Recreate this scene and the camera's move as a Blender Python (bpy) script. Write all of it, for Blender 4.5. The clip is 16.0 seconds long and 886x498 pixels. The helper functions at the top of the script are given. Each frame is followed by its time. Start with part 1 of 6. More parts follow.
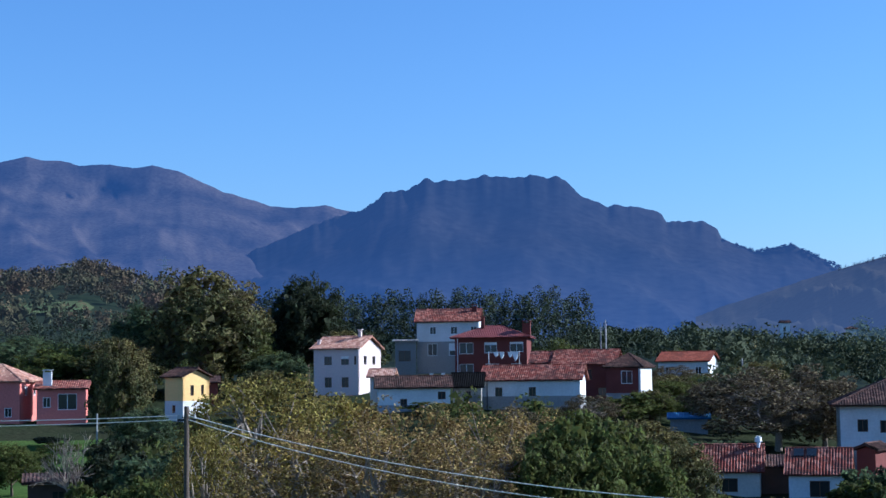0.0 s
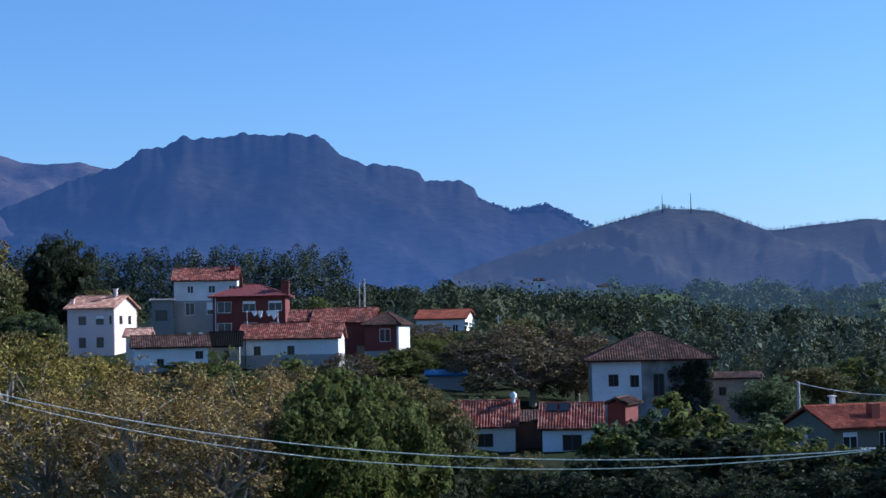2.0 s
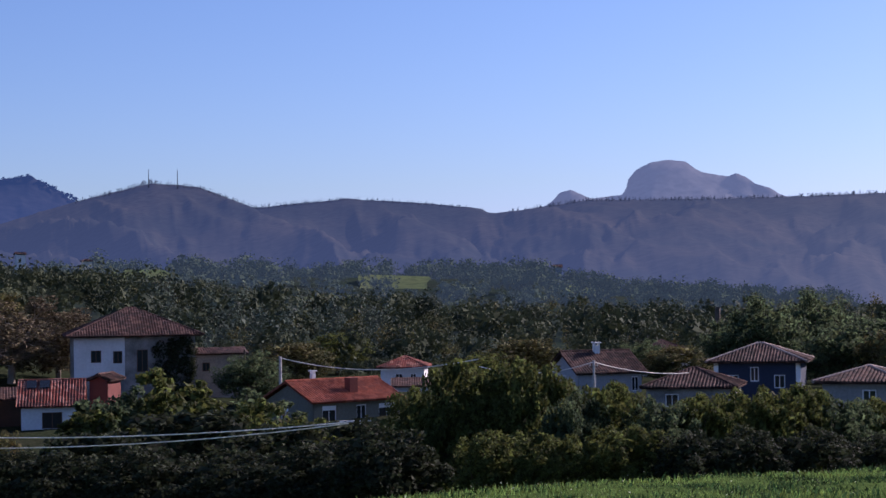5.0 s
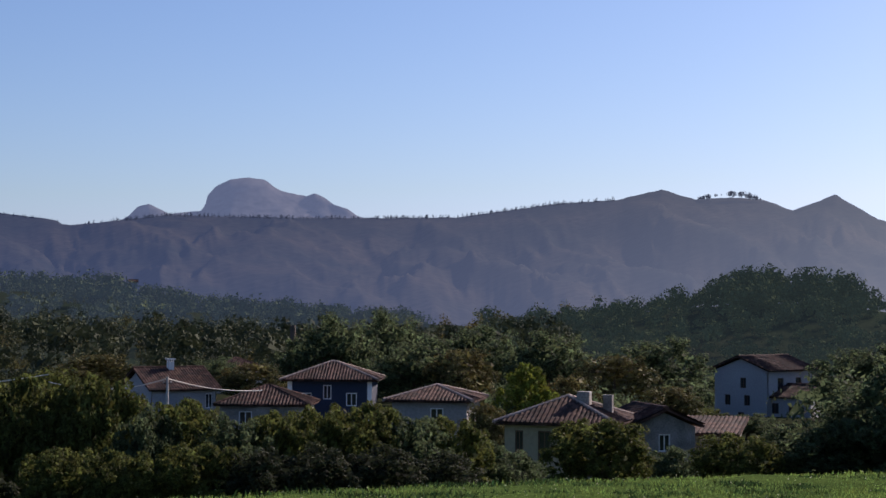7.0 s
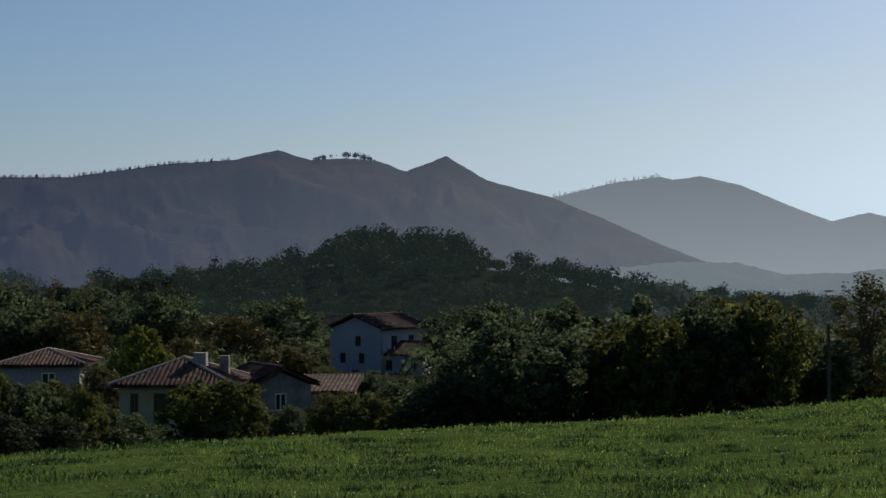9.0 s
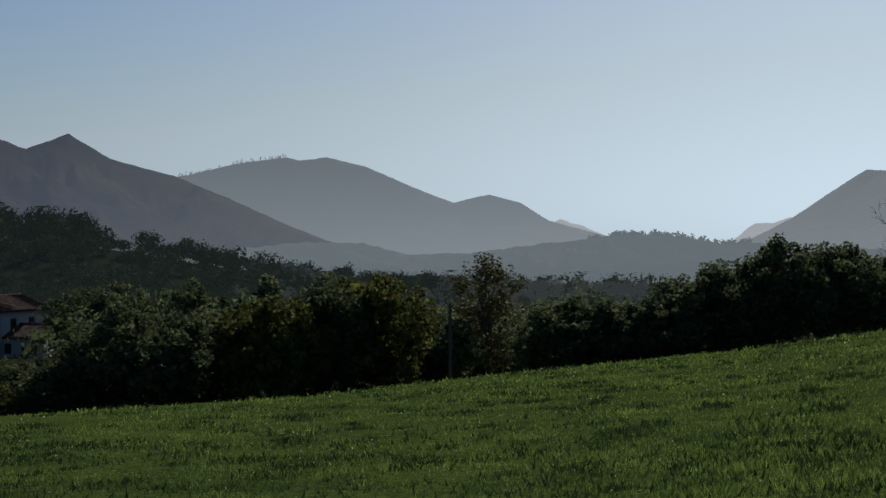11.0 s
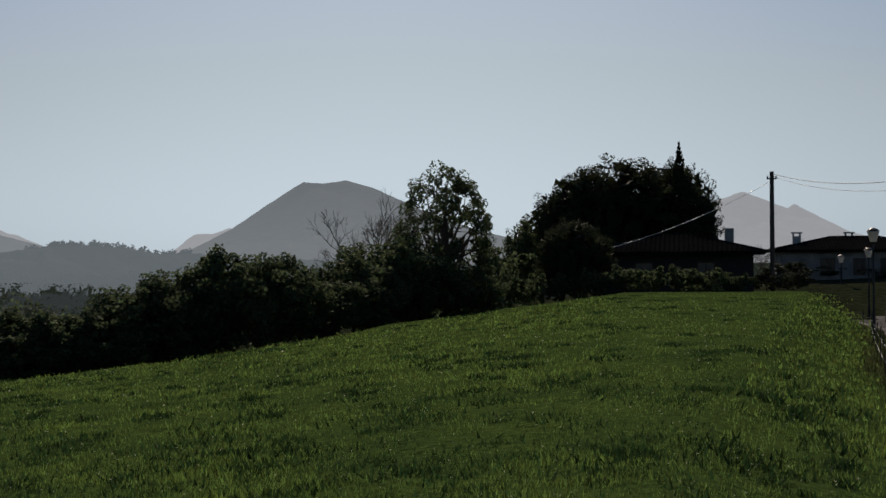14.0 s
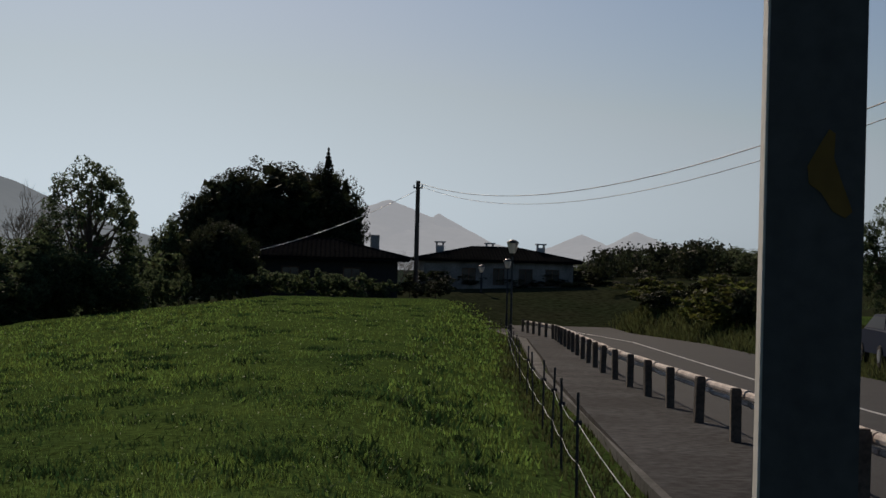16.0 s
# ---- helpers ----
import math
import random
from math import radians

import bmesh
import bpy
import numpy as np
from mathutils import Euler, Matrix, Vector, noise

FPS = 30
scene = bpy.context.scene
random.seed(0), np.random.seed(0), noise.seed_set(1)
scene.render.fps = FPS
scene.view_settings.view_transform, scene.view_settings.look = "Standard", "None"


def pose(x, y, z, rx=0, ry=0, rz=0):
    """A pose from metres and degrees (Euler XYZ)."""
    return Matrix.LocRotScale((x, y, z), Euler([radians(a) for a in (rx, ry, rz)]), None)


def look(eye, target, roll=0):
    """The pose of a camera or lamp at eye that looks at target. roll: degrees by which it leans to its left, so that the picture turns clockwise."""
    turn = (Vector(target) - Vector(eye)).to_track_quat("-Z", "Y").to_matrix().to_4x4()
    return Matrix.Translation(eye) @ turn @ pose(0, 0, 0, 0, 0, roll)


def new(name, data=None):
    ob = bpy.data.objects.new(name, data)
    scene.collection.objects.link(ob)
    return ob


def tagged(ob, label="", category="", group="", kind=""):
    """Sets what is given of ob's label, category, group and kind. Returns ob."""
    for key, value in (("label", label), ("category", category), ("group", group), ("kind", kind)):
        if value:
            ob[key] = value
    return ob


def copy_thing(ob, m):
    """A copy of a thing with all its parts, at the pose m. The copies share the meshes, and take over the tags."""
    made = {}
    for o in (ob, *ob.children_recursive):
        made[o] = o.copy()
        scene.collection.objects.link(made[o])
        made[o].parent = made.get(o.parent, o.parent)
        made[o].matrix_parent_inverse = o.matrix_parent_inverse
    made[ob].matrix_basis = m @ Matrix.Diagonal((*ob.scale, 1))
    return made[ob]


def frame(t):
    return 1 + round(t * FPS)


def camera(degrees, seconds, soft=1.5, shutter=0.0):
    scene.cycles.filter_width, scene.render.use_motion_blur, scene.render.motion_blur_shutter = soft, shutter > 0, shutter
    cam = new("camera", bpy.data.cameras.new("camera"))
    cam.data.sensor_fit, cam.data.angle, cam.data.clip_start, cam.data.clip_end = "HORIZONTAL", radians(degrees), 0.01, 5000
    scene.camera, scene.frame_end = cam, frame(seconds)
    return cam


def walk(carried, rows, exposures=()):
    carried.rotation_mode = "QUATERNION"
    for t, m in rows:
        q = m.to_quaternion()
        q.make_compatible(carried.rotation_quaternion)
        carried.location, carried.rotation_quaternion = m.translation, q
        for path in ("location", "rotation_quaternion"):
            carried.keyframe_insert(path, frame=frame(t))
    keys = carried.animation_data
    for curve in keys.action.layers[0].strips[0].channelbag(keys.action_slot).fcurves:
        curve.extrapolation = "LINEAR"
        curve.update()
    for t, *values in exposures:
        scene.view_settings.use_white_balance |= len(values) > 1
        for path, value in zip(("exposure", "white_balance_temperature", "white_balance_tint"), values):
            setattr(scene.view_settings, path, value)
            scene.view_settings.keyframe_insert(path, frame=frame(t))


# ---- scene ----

# camera: a slow turn to the right from one standing place beside the road
EYE = 1.65
cam = camera(29.3, 16.0)
TURN = [
    (0.0, 0.00, 4.33, 0.71),
    (0.5, -1.61, 3.98, 0.60),
    (1.0, -2.55, 3.91, 0.42),
    (1.5, -5.48, 2.99, 0.72),
    (2.0, -8.13, 2.80, 1.13),
    (2.5, -9.46, 2.77, 1.12),
    (3.0, -12.23, 2.69, 0.94),
    (3.5, -14.95, 2.59, 0.88),
    (4.0, -18.27, 2.07, 1.02),
    (4.5, -21.26, 1.82, 0.89),
    (5.0, -25.41, 1.68, 0.88),
    (5.2, -27.27, 1.73, 0.85),
    (7.3, -41.37, 2.02, -0.22),
    (7.5, -42.58, 1.85, -0.12),
    (8.0, -46.25, 1.45, 0.23),
    (8.5, -49.20, 1.26, 0.08),
    (9.0, -52.57, 0.83, 0.30),
    (9.5, -56.71, 0.40, 0.24),
    (10.0, -59.23, 0.27, 0.18),
    (10.2, -60.22, 0.32, 0.25),
    (12.3, -72.61, -0.17, -0.01),
    (12.5, -73.41, -0.03, -0.05),
    (13.0, -76.79, -0.05, -0.13),
    (13.5, -79.91, -0.42, 0.12),
    (14.0, -83.90, 0.34, 0.39),
    (14.5, -87.40, 0.83, -0.20),
    (15.0, -89.27, 0.69, -0.51),
    (15.5, -92.31, 0.78, -0.79),
    (16.0, -95.81, 0.55, -1.46),
]
walk(cam, [(t, pose(0, 0, EYE, 90 + p, r, y)) for t, y, p, r in TURN],
     exposures=[(0, 0.88, 4550, 10), (3.5, 0.72, 4950, 20), (5, 0.6, 5350, 34), (7.5, 0.26, 5930, 21), (8.0, 0.0, 6050, 18), (9.5, -0.34, 5900, 10), (12.5, -0.72, 6150, 12), (16, -0.74, 6300, 14)])

# sky and sun
SUN_AZ, SUN_EL = 82.0, 29.0
world = bpy.data.worlds.new("sky")
scene.world = world
world.use_nodes = True
wn = world.node_tree
sky = wn.nodes.new("ShaderNodeTexSky")
sky.sky_type = "NISHITA"
sky.sun_disc = False
sky.sun_elevation = radians(SUN_EL)
sky.sun_rotation = radians(SUN_AZ)
sky.air_density, sky.dust_density, sky.ozone_density = 1.0, 0.7, 4.0
split, merge = wn.nodes.new("ShaderNodeSeparateColor"), wn.nodes.new("ShaderNodeCombineColor")
white, cool = wn.nodes.new("ShaderNodeMath"), wn.nodes.new("ShaderNodeMath")
white.operation, cool.operation = "MAXIMUM", "MINIMUM"          # the milky air by the sun is white, not yellow
wn.links.new(sky.outputs[0], split.inputs[0])
for k, nd in ((0, cool), (2, white)):
    wn.links.new(split.outputs[k], nd.inputs[0])
    gain = wn.nodes.new("ShaderNodeMath")
    gain.operation = "MULTIPLY"
    gain.inputs[1].default_value = 0.87 if k == 0 else 1.04
    wn.links.new(split.outputs[1], gain.inputs[0])
    wn.links.new(gain.outputs[0], nd.inputs[1])
    wn.links.new(nd.outputs[0], merge.inputs[k])
wn.links.new(split.outputs[1], merge.inputs[1])
wn.links.new(merge.outputs[0], wn.nodes["Background"].inputs[0])
wn.nodes["Background"].inputs[1].default_value = 0.07
sun = new("sun", bpy.data.lights.new("sun", "SUN"))
sun.data.energy, sun.data.angle, sun.data.color = 5.0, radians(0.6), (1.0, 0.83, 0.62)
sx, sy, sz = math.sin(radians(SUN_AZ)), math.cos(radians(SUN_AZ)), math.tan(radians(SUN_EL))
sun.matrix_world = look((sx * 50, sy * 50, sz * 50), (0, 0, 0))

# ---------------------------------------------------------------- helpers
RNG = np.random.default_rng(7)


def at(az, el, d):
    """A place d metres off, at a bearing (clockwise from +y) and an elevation seen from the eye."""
    a = radians(az)
    return Vector((d * math.sin(a), d * math.cos(a), EYE + d * math.tan(radians(el))))


def bearing(x, y):
    return math.degrees(math.atan2(x, y)), math.hypot(x, y)


def solid(name, verts, faces, mat):
    me = bpy.data.meshes.new(name)
    me.from_pydata([tuple(v) for v in verts], [], [tuple(f) for f in faces])
    for m in (mat if isinstance(mat, (list, tuple)) else [mat]):
        me.materials.append(m)
    me.update()
    return me


def quads(name, co, mat, corners=4):
    """A mesh of loose quads or triangles from an array (n, corners, 3)."""
    n = len(co)
    me = bpy.data.meshes.new(name)
    me.vertices.add(n * corners)
    me.vertices.foreach_set("co", np.ascontiguousarray(co, dtype=np.float32).ravel())
    me.loops.add(n * corners)
    me.loops.foreach_set("vertex_index", np.arange(n * corners, dtype=np.int32))
    me.polygons.add(n)
    me.polygons.foreach_set("loop_start", np.arange(0, n * corners, corners, dtype=np.int32))
    me.materials.append(mat)
    me.update(calc_edges=True)
    return me


def part(name, me, parent, label=""):
    ob = new(name, me)
    ob.parent = parent
    return tagged(ob, label)


def thing(name, m, label, category, group="", kind=""):
    ob = new(name)
    ob.empty_display_size = 0.2
    ob.matrix_world = m
    return tagged(ob, label, category, group, kind)


def box(x0, x1, y0, y1, z0, z1):
    v = [(x, y, z) for z in (z0, z1) for y in (y0, y1) for x in (x0, x1)]
    f = [(0, 2, 3, 1), (4, 5, 7, 6), (0, 1, 5, 4), (2, 6, 7, 3), (0, 4, 6, 2), (1, 3, 7, 5)]
    return v, f


def join(*pieces):
    verts, faces = [], []
    for v, f in pieces:
        n = len(verts)
        verts += list(v)
        faces += [tuple(i + n for i in q) for q in f]
    return verts, faces


def rod(a, b, r0, r1, sides=6, bend=0.0):
    """A tapered rod between two points."""
    a, b = Vector(a), Vector(b)
    ax = (b - a).normalized()
    side = ax.orthogonal().normalized()
    up = ax.cross(side)
    v, f = [], []
    steps = 3 if bend else 1
    for k in range(steps + 1):
        t = k / steps
        c = a.lerp(b, t) + up * bend * math.sin(t * math.pi)
        r = r0 + (r1 - r0) * t
        v += [c + (side * math.cos(j * 2 * math.pi / sides) + up * math.sin(j * 2 * math.pi / sides)) * r for j in range(sides)]
    for k in range(steps):
        for j in range(sides):
            j2 = (j + 1) % sides
            f.append((k * sides + j, k * sides + j2, (k + 1) * sides + j2, (k + 1) * sides + j))
    f.append(tuple(range(sides))[::-1])
    f.append(tuple(range(steps * sides, steps * sides + sides)))
    return v, f


# ---------------------------------------------------------------- materials
def material(name, colour, rough=0.8, metal=0.0, var=0.25, scale=1.0, bump=0.0, second=None, amount=0.5, random_per="", translucent=0.0, spec=0.3, detail=6.0):
    """A surface with colour varied at two scales, an optional second colour in patches, and fine relief."""
    m = bpy.data.materials.new(name)
    m.use_nodes = True
    nt = m.node_tree
    L, N = nt.links, nt.nodes
    bsdf = N["Principled BSDF"]
    tc = N.new("ShaderNodeTexCoord")
    big = N.new("ShaderNodeTexNoise")
    big.inputs["Scale"].default_value, big.inputs["Detail"].default_value = scale * 0.35, detail
    fine = N.new("ShaderNodeTexNoise")
    fine.inputs["Scale"].default_value, fine.inputs["Detail"].default_value = scale * 6.0, 8.0
    for n in (big, fine):
        L.new(tc.outputs["Object"], n.inputs["Vector"])
    ramp = N.new("ShaderNodeMapRange")
    ramp.inputs[1].default_value, ramp.inputs[2].default_value = 0.35, 0.65
    L.new(big.outputs[0], ramp.inputs[0])
    mix = N.new("ShaderNodeMix")
    mix.data_type = "RGBA"
    mix.inputs["A"].default_value = (*colour, 1)
    mix.inputs["B"].default_value = (*(second or [c * (1 - var) for c in colour]), 1)
    if second:
        am = N.new("ShaderNodeMath")
        am.operation = "MULTIPLY"
        am.inputs[1].default_value = amount
        L.new(ramp.outputs[0], am.inputs[0])
        L.new(am.outputs[0], mix.inputs["Factor"])
    else:
        L.new(ramp.outputs[0], mix.inputs["Factor"])
    hsv = N.new("ShaderNodeHueSaturation")
    L.new(mix.outputs["Result"], hsv.inputs["Color"])
    val = N.new("ShaderNodeMapRange")
    val.inputs[1].default_value, val.inputs[2].default_value = 0.3, 0.7
    val.inputs[3].default_value, val.inputs[4].default_value = 1 - var, 1 + var
    L.new(fine.outputs[0], val.inputs[0])
    last = val.outputs[0]
    if random_per:
        g = N.new("ShaderNodeObjectInfo" if random_per == "object" else "ShaderNodeNewGeometry")
        rr = N.new("ShaderNodeMapRange")
        rr.inputs[3].default_value, rr.inputs[4].default_value = 0.4, 1.6
        L.new(g.outputs["Random" if random_per == "object" else "Random Per Island"], rr.inputs[0])
        mu = N.new("ShaderNodeMath")
        mu.operation = "MULTIPLY"
        L.new(last, mu.inputs[0])
        L.new(rr.outputs[0], mu.inputs[1])
        last = mu.outputs[0]
        hr = N.new("ShaderNodeMapRange")
        hr.inputs[3].default_value, hr.inputs[4].default_value = 0.475, 0.515
        L.new(g.outputs["Random" if random_per == "object" else "Random Per Island"], hr.inputs[0])
        L.new(hr.outputs[0], hsv.inputs["Hue"])
    L.new(last, hsv.inputs["Value"])
    L.new(hsv.outputs[0], bsdf.inputs["Base Color"])
    bsdf.inputs["Roughness"].default_value, bsdf.inputs["Metallic"].default_value = rough, metal
    bsdf.inputs["Specular IOR Level"].default_value = spec
    if bump:
        b = N.new("ShaderNodeBump")
        b.inputs["Strength"].default_value, b.inputs["Distance"].default_value = bump, 0.05 / scale
        L.new(fine.outputs[0], b.inputs["Height"])
        L.new(b.outputs[0], bsdf.inputs["Normal"])
    if translucent:
        tr = N.new("ShaderNodeBsdfTranslucent")
        L.new(hsv.outputs[0], tr.inputs["Color"])
        ms = N.new("ShaderNodeMixShader")
        ms.inputs[0].default_value = translucent
        L.new(bsdf.outputs[0], ms.inputs[1])
        L.new(tr.outputs[0], ms.inputs[2])
        L.new(ms.outputs[0], N["Material Output"].inputs[0])
    return m


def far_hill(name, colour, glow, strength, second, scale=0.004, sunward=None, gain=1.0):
    """Wooded or rocky slopes far off: dull cover with the air's haze painted on as emission, stronger low down and
    towards the sun.
    """
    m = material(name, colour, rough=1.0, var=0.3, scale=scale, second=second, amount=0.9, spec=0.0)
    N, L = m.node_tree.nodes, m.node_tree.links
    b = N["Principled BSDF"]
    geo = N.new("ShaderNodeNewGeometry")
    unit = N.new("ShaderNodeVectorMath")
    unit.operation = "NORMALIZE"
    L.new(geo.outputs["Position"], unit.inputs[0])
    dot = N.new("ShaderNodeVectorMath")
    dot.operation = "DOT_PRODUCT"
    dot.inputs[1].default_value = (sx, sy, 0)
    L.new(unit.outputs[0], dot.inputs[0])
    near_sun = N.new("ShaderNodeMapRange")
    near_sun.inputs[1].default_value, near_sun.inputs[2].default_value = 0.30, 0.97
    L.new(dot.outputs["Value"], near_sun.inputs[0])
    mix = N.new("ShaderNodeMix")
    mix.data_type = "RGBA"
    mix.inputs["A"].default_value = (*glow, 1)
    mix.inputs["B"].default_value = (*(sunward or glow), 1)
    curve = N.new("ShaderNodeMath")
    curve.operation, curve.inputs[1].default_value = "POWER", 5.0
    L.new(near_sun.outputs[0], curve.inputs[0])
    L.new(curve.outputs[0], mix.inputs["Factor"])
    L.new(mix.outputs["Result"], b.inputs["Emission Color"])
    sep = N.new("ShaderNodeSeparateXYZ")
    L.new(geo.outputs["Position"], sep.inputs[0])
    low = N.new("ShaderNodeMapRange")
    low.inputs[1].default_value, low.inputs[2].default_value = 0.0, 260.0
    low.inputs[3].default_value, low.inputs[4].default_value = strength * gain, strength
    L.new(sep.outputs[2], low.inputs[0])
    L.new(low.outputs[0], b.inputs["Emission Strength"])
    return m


WHITE = material("white_render", (0.72, 0.72, 0.70), 0.85, var=0.08, scale=0.7, bump=0.15, second=(0.44, 0.43, 0.40), amount=0.6)
CREAM = material("cream_render", (0.66, 0.60, 0.50), 0.85, var=0.1, scale=0.8, bump=0.15, second=(0.45, 0.41, 0.36), amount=0.4)
PINKISH = material("pinkish_render", (0.62, 0.52, 0.48), 0.85, var=0.1, scale=0.8, bump=0.15, second=(0.5, 0.42, 0.4), amount=0.4)
PINK = material("pink_render", (0.60, 0.20, 0.16), 0.85, var=0.12, scale=0.8, bump=0.15)
YELLOW = material("yellow_render", (0.80, 0.54, 0.20), 0.85, var=0.08, scale=0.8, bump=0.15)
OCHRE = material("ochre_render", (0.34, 0.29, 0.18), 0.85, var=0.1, scale=0.8, bump=0.15)
BRICK = material("red_brick", (0.15, 0.042, 0.032), 0.85, var=0.2, scale=2.0, bump=0.3)
OLIVE_GREY = material("olive_grey_render", (0.17, 0.165, 0.125), 0.9, var=0.15, scale=0.8, bump=0.2, second=(0.11, 0.11, 0.09), amount=0.5)
GREY = material("grey_render", (0.30, 0.29, 0.27), 0.9, var=0.15, scale=0.8, bump=0.2, second=(0.2, 0.2, 0.2), amount=0.5)
PALE = material("pale_grey_render", (0.34, 0.35, 0.36), 0.9, var=0.1, scale=0.8, bump=0.15, second=(0.27, 0.27, 0.27), amount=0.5)
STAINED = material("stained_render", (0.32, 0.30, 0.27), 0.9, var=0.3, scale=1.8, bump=0.3, second=(0.10, 0.095, 0.085), amount=0.85)
BLUE = material("blue_render", (0.03, 0.04, 0.07), 0.8, var=0.1, scale=0.8, bump=0.15)
STONE = material("rubble_stone", (0.30, 0.27, 0.23), 0.9, var=0.35, scale=1.5, bump=0.6, second=(0.16, 0.14, 0.12), amount=0.7)

def roof_tile(name, tones):
    """Clay tiles of mixed firing and age: three tones shared out tile by tile, with lichen in broad patches."""
    m = material(name, tones[0], 0.85, spec=0.1, var=0.35, scale=1.2, bump=0.3)
    N, L = m.node_tree.nodes, m.node_tree.links
    bsdf = N["Principled BSDF"]
    before = bsdf.inputs["Base Color"].links[0].from_socket
    tc = N.new("ShaderNodeTexCoord")
    cell = N.new("ShaderNodeTexVoronoi")
    cell.inputs["Scale"].default_value = 2.6
    L.new(tc.outputs["Object"], cell.inputs["Vector"])
    grey = N.new("ShaderNodeSeparateColor")
    L.new(cell.outputs["Color"], grey.inputs[0])
    broad = N.new("ShaderNodeTexNoise")
    broad.inputs["Scale"].default_value, broad.inputs["Detail"].default_value = 0.45, 4.0
    L.new(tc.outputs["Object"], broad.inputs["Vector"])
    last = before
    for socket, lo, hi, tone in ((grey.outputs[0], 0.60, 0.72, tones[1]), (grey.outputs[1], 0.66, 0.76, tones[2]), (broad.outputs[0], 0.52, 0.68, tones[1])):
        ramp = N.new("ShaderNodeMapRange")
        ramp.inputs[1].default_value, ramp.inputs[2].default_value, ramp.inputs[4].default_value = lo, hi, 0.75
        L.new(socket, ramp.inputs[0])
        mix = N.new("ShaderNodeMix")
        mix.data_type = "RGBA"
        L.new(ramp.outputs[0], mix.inputs["Factor"])
        L.new(last, mix.inputs["A"])
        mix.inputs["B"].default_value = (*tone, 1)
        last = mix.outputs["Result"]
    L.new(last, bsdf.inputs["Base Color"])
    return m


TILE = roof_tile("clay_tile", [(0.20, 0.058, 0.04), (0.075, 0.04, 0.034), (0.36, 0.17, 0.12)])
TILE_OLD = roof_tile("weathered_clay_tile", [(0.066, 0.036, 0.028), (0.03, 0.024, 0.021), (0.12, 0.07, 0.055)])
TILE_PALE = roof_tile("pale_clay_tile", [(0.46, 0.25, 0.17), (0.25, 0.12, 0.09), (0.6, 0.4, 0.3)])
TILE_NEW = roof_tile("orange_tile", [(0.24, 0.066, 0.036), (0.15, 0.05, 0.034), (0.30, 0.10, 0.06)])
# dark tile, near black to carry the shade painted on the bungalow's roof
SLATE = material("dark_tile_and_shade", (0.013, 0.013, 0.013), 1.0, spec=0.0, var=0.3, scale=1.4, bump=0.4)
# sun glare along the hips, put in as pale ridge tiles
RIDGE_GLARE = material("sunlit_ridge_glare", (0.40, 0.33, 0.28), 0.85, spec=0.1, var=0.3, scale=2.0, second=(0.2, 0.15, 0.12), amount=0.6)
RED_SHEET = material("red_sheet", (0.15, 0.035, 0.03), 0.6, var=0.15, scale=1.0)
PAINT = material("white_paint", (0.8, 0.8, 0.78), 0.6, var=0.05, scale=2.0)
SHUTTER = material("brown_frame", (0.10, 0.06, 0.04), 0.7, var=0.2, scale=3.0)
GLASS = material("dark_glass", (0.02, 0.025, 0.03), 0.12, var=0.1, scale=1.0, spec=0.6)
# near black: ceilings, tyres, and the shade painted on the bungalow's walls
DARK = material("near_black", (0.03, 0.028, 0.026), 0.9, var=0.2, scale=1.0)
BARK = material("bark", (0.12, 0.09, 0.065), 0.95, var=0.35, scale=3.0, bump=0.6)
TWIG = material("pale_twig", (0.28, 0.235, 0.18), 0.95, var=0.3, scale=3.0)
WOOD_POST = material("grey_wood", (0.11, 0.085, 0.065), 0.9, var=0.3, scale=4.0, bump=0.5)
CONCRETE = material("concrete", (0.42, 0.41, 0.39), 0.9, var=0.15, scale=2.0, bump=0.2)
STEEL = material("galvanised_steel", (0.45, 0.46, 0.47), 0.45, metal=0.9, var=0.15, scale=3.0)
DARK_STEEL = material("dark_iron", (0.05, 0.05, 0.055), 0.5, metal=0.6, var=0.2, scale=3.0)
CABLE = material("pale_cable", (0.92, 0.84, 0.72), 0.5, var=0.1, scale=2.0)
CABLE_DARK = material("dark_cable", (0.10, 0.10, 0.10), 0.6, var=0.1, scale=2.0)

LEAF_MID = material("leaf_green", (0.106, 0.122, 0.03), 0.7, spec=0.1, var=0.3, scale=0.5, random_per="island", translucent=0.52, second=(0.042, 0.05, 0.02), amount=0.7)
LEAF_DARK = material("leaf_dark_green", (0.082, 0.108, 0.05), 0.7, spec=0.1, var=0.3, scale=0.5, random_per="island", translucent=0.62, second=(0.055, 0.078, 0.042), amount=0.7)
LEAF_AUTUMN = material("leaf_autumn", (0.225, 0.175, 0.036), 0.7, spec=0.1, var=0.3, scale=0.6, random_per="island", translucent=0.25, second=(0.135, 0.135, 0.04), amount=0.9)
LEAF_BROWN = material("leaf_brown", (0.225, 0.158, 0.05), 0.7, spec=0.1, var=0.3, scale=0.5, random_per="island", translucent=0.2, second=(0.105, 0.085, 0.042), amount=0.8)
LEAF_DULL = material("leaf_dull", (0.13, 0.105, 0.06), 0.85, spec=0.05, var=0.3, scale=0.5, random_per="island", translucent=0.2)
LEAF_LIME = material("leaf_lime", (0.16, 0.19, 0.03), 0.8, spec=0.08, var=0.3, scale=0.5, random_per="island", translucent=0.35)
LEAF_OLIVE = material("leaf_olive", (0.13, 0.11, 0.036), 0.7, spec=0.1, var=0.3, scale=0.5, random_per="island", translucent=0.25, second=(0.05, 0.07, 0.03), amount=0.8)
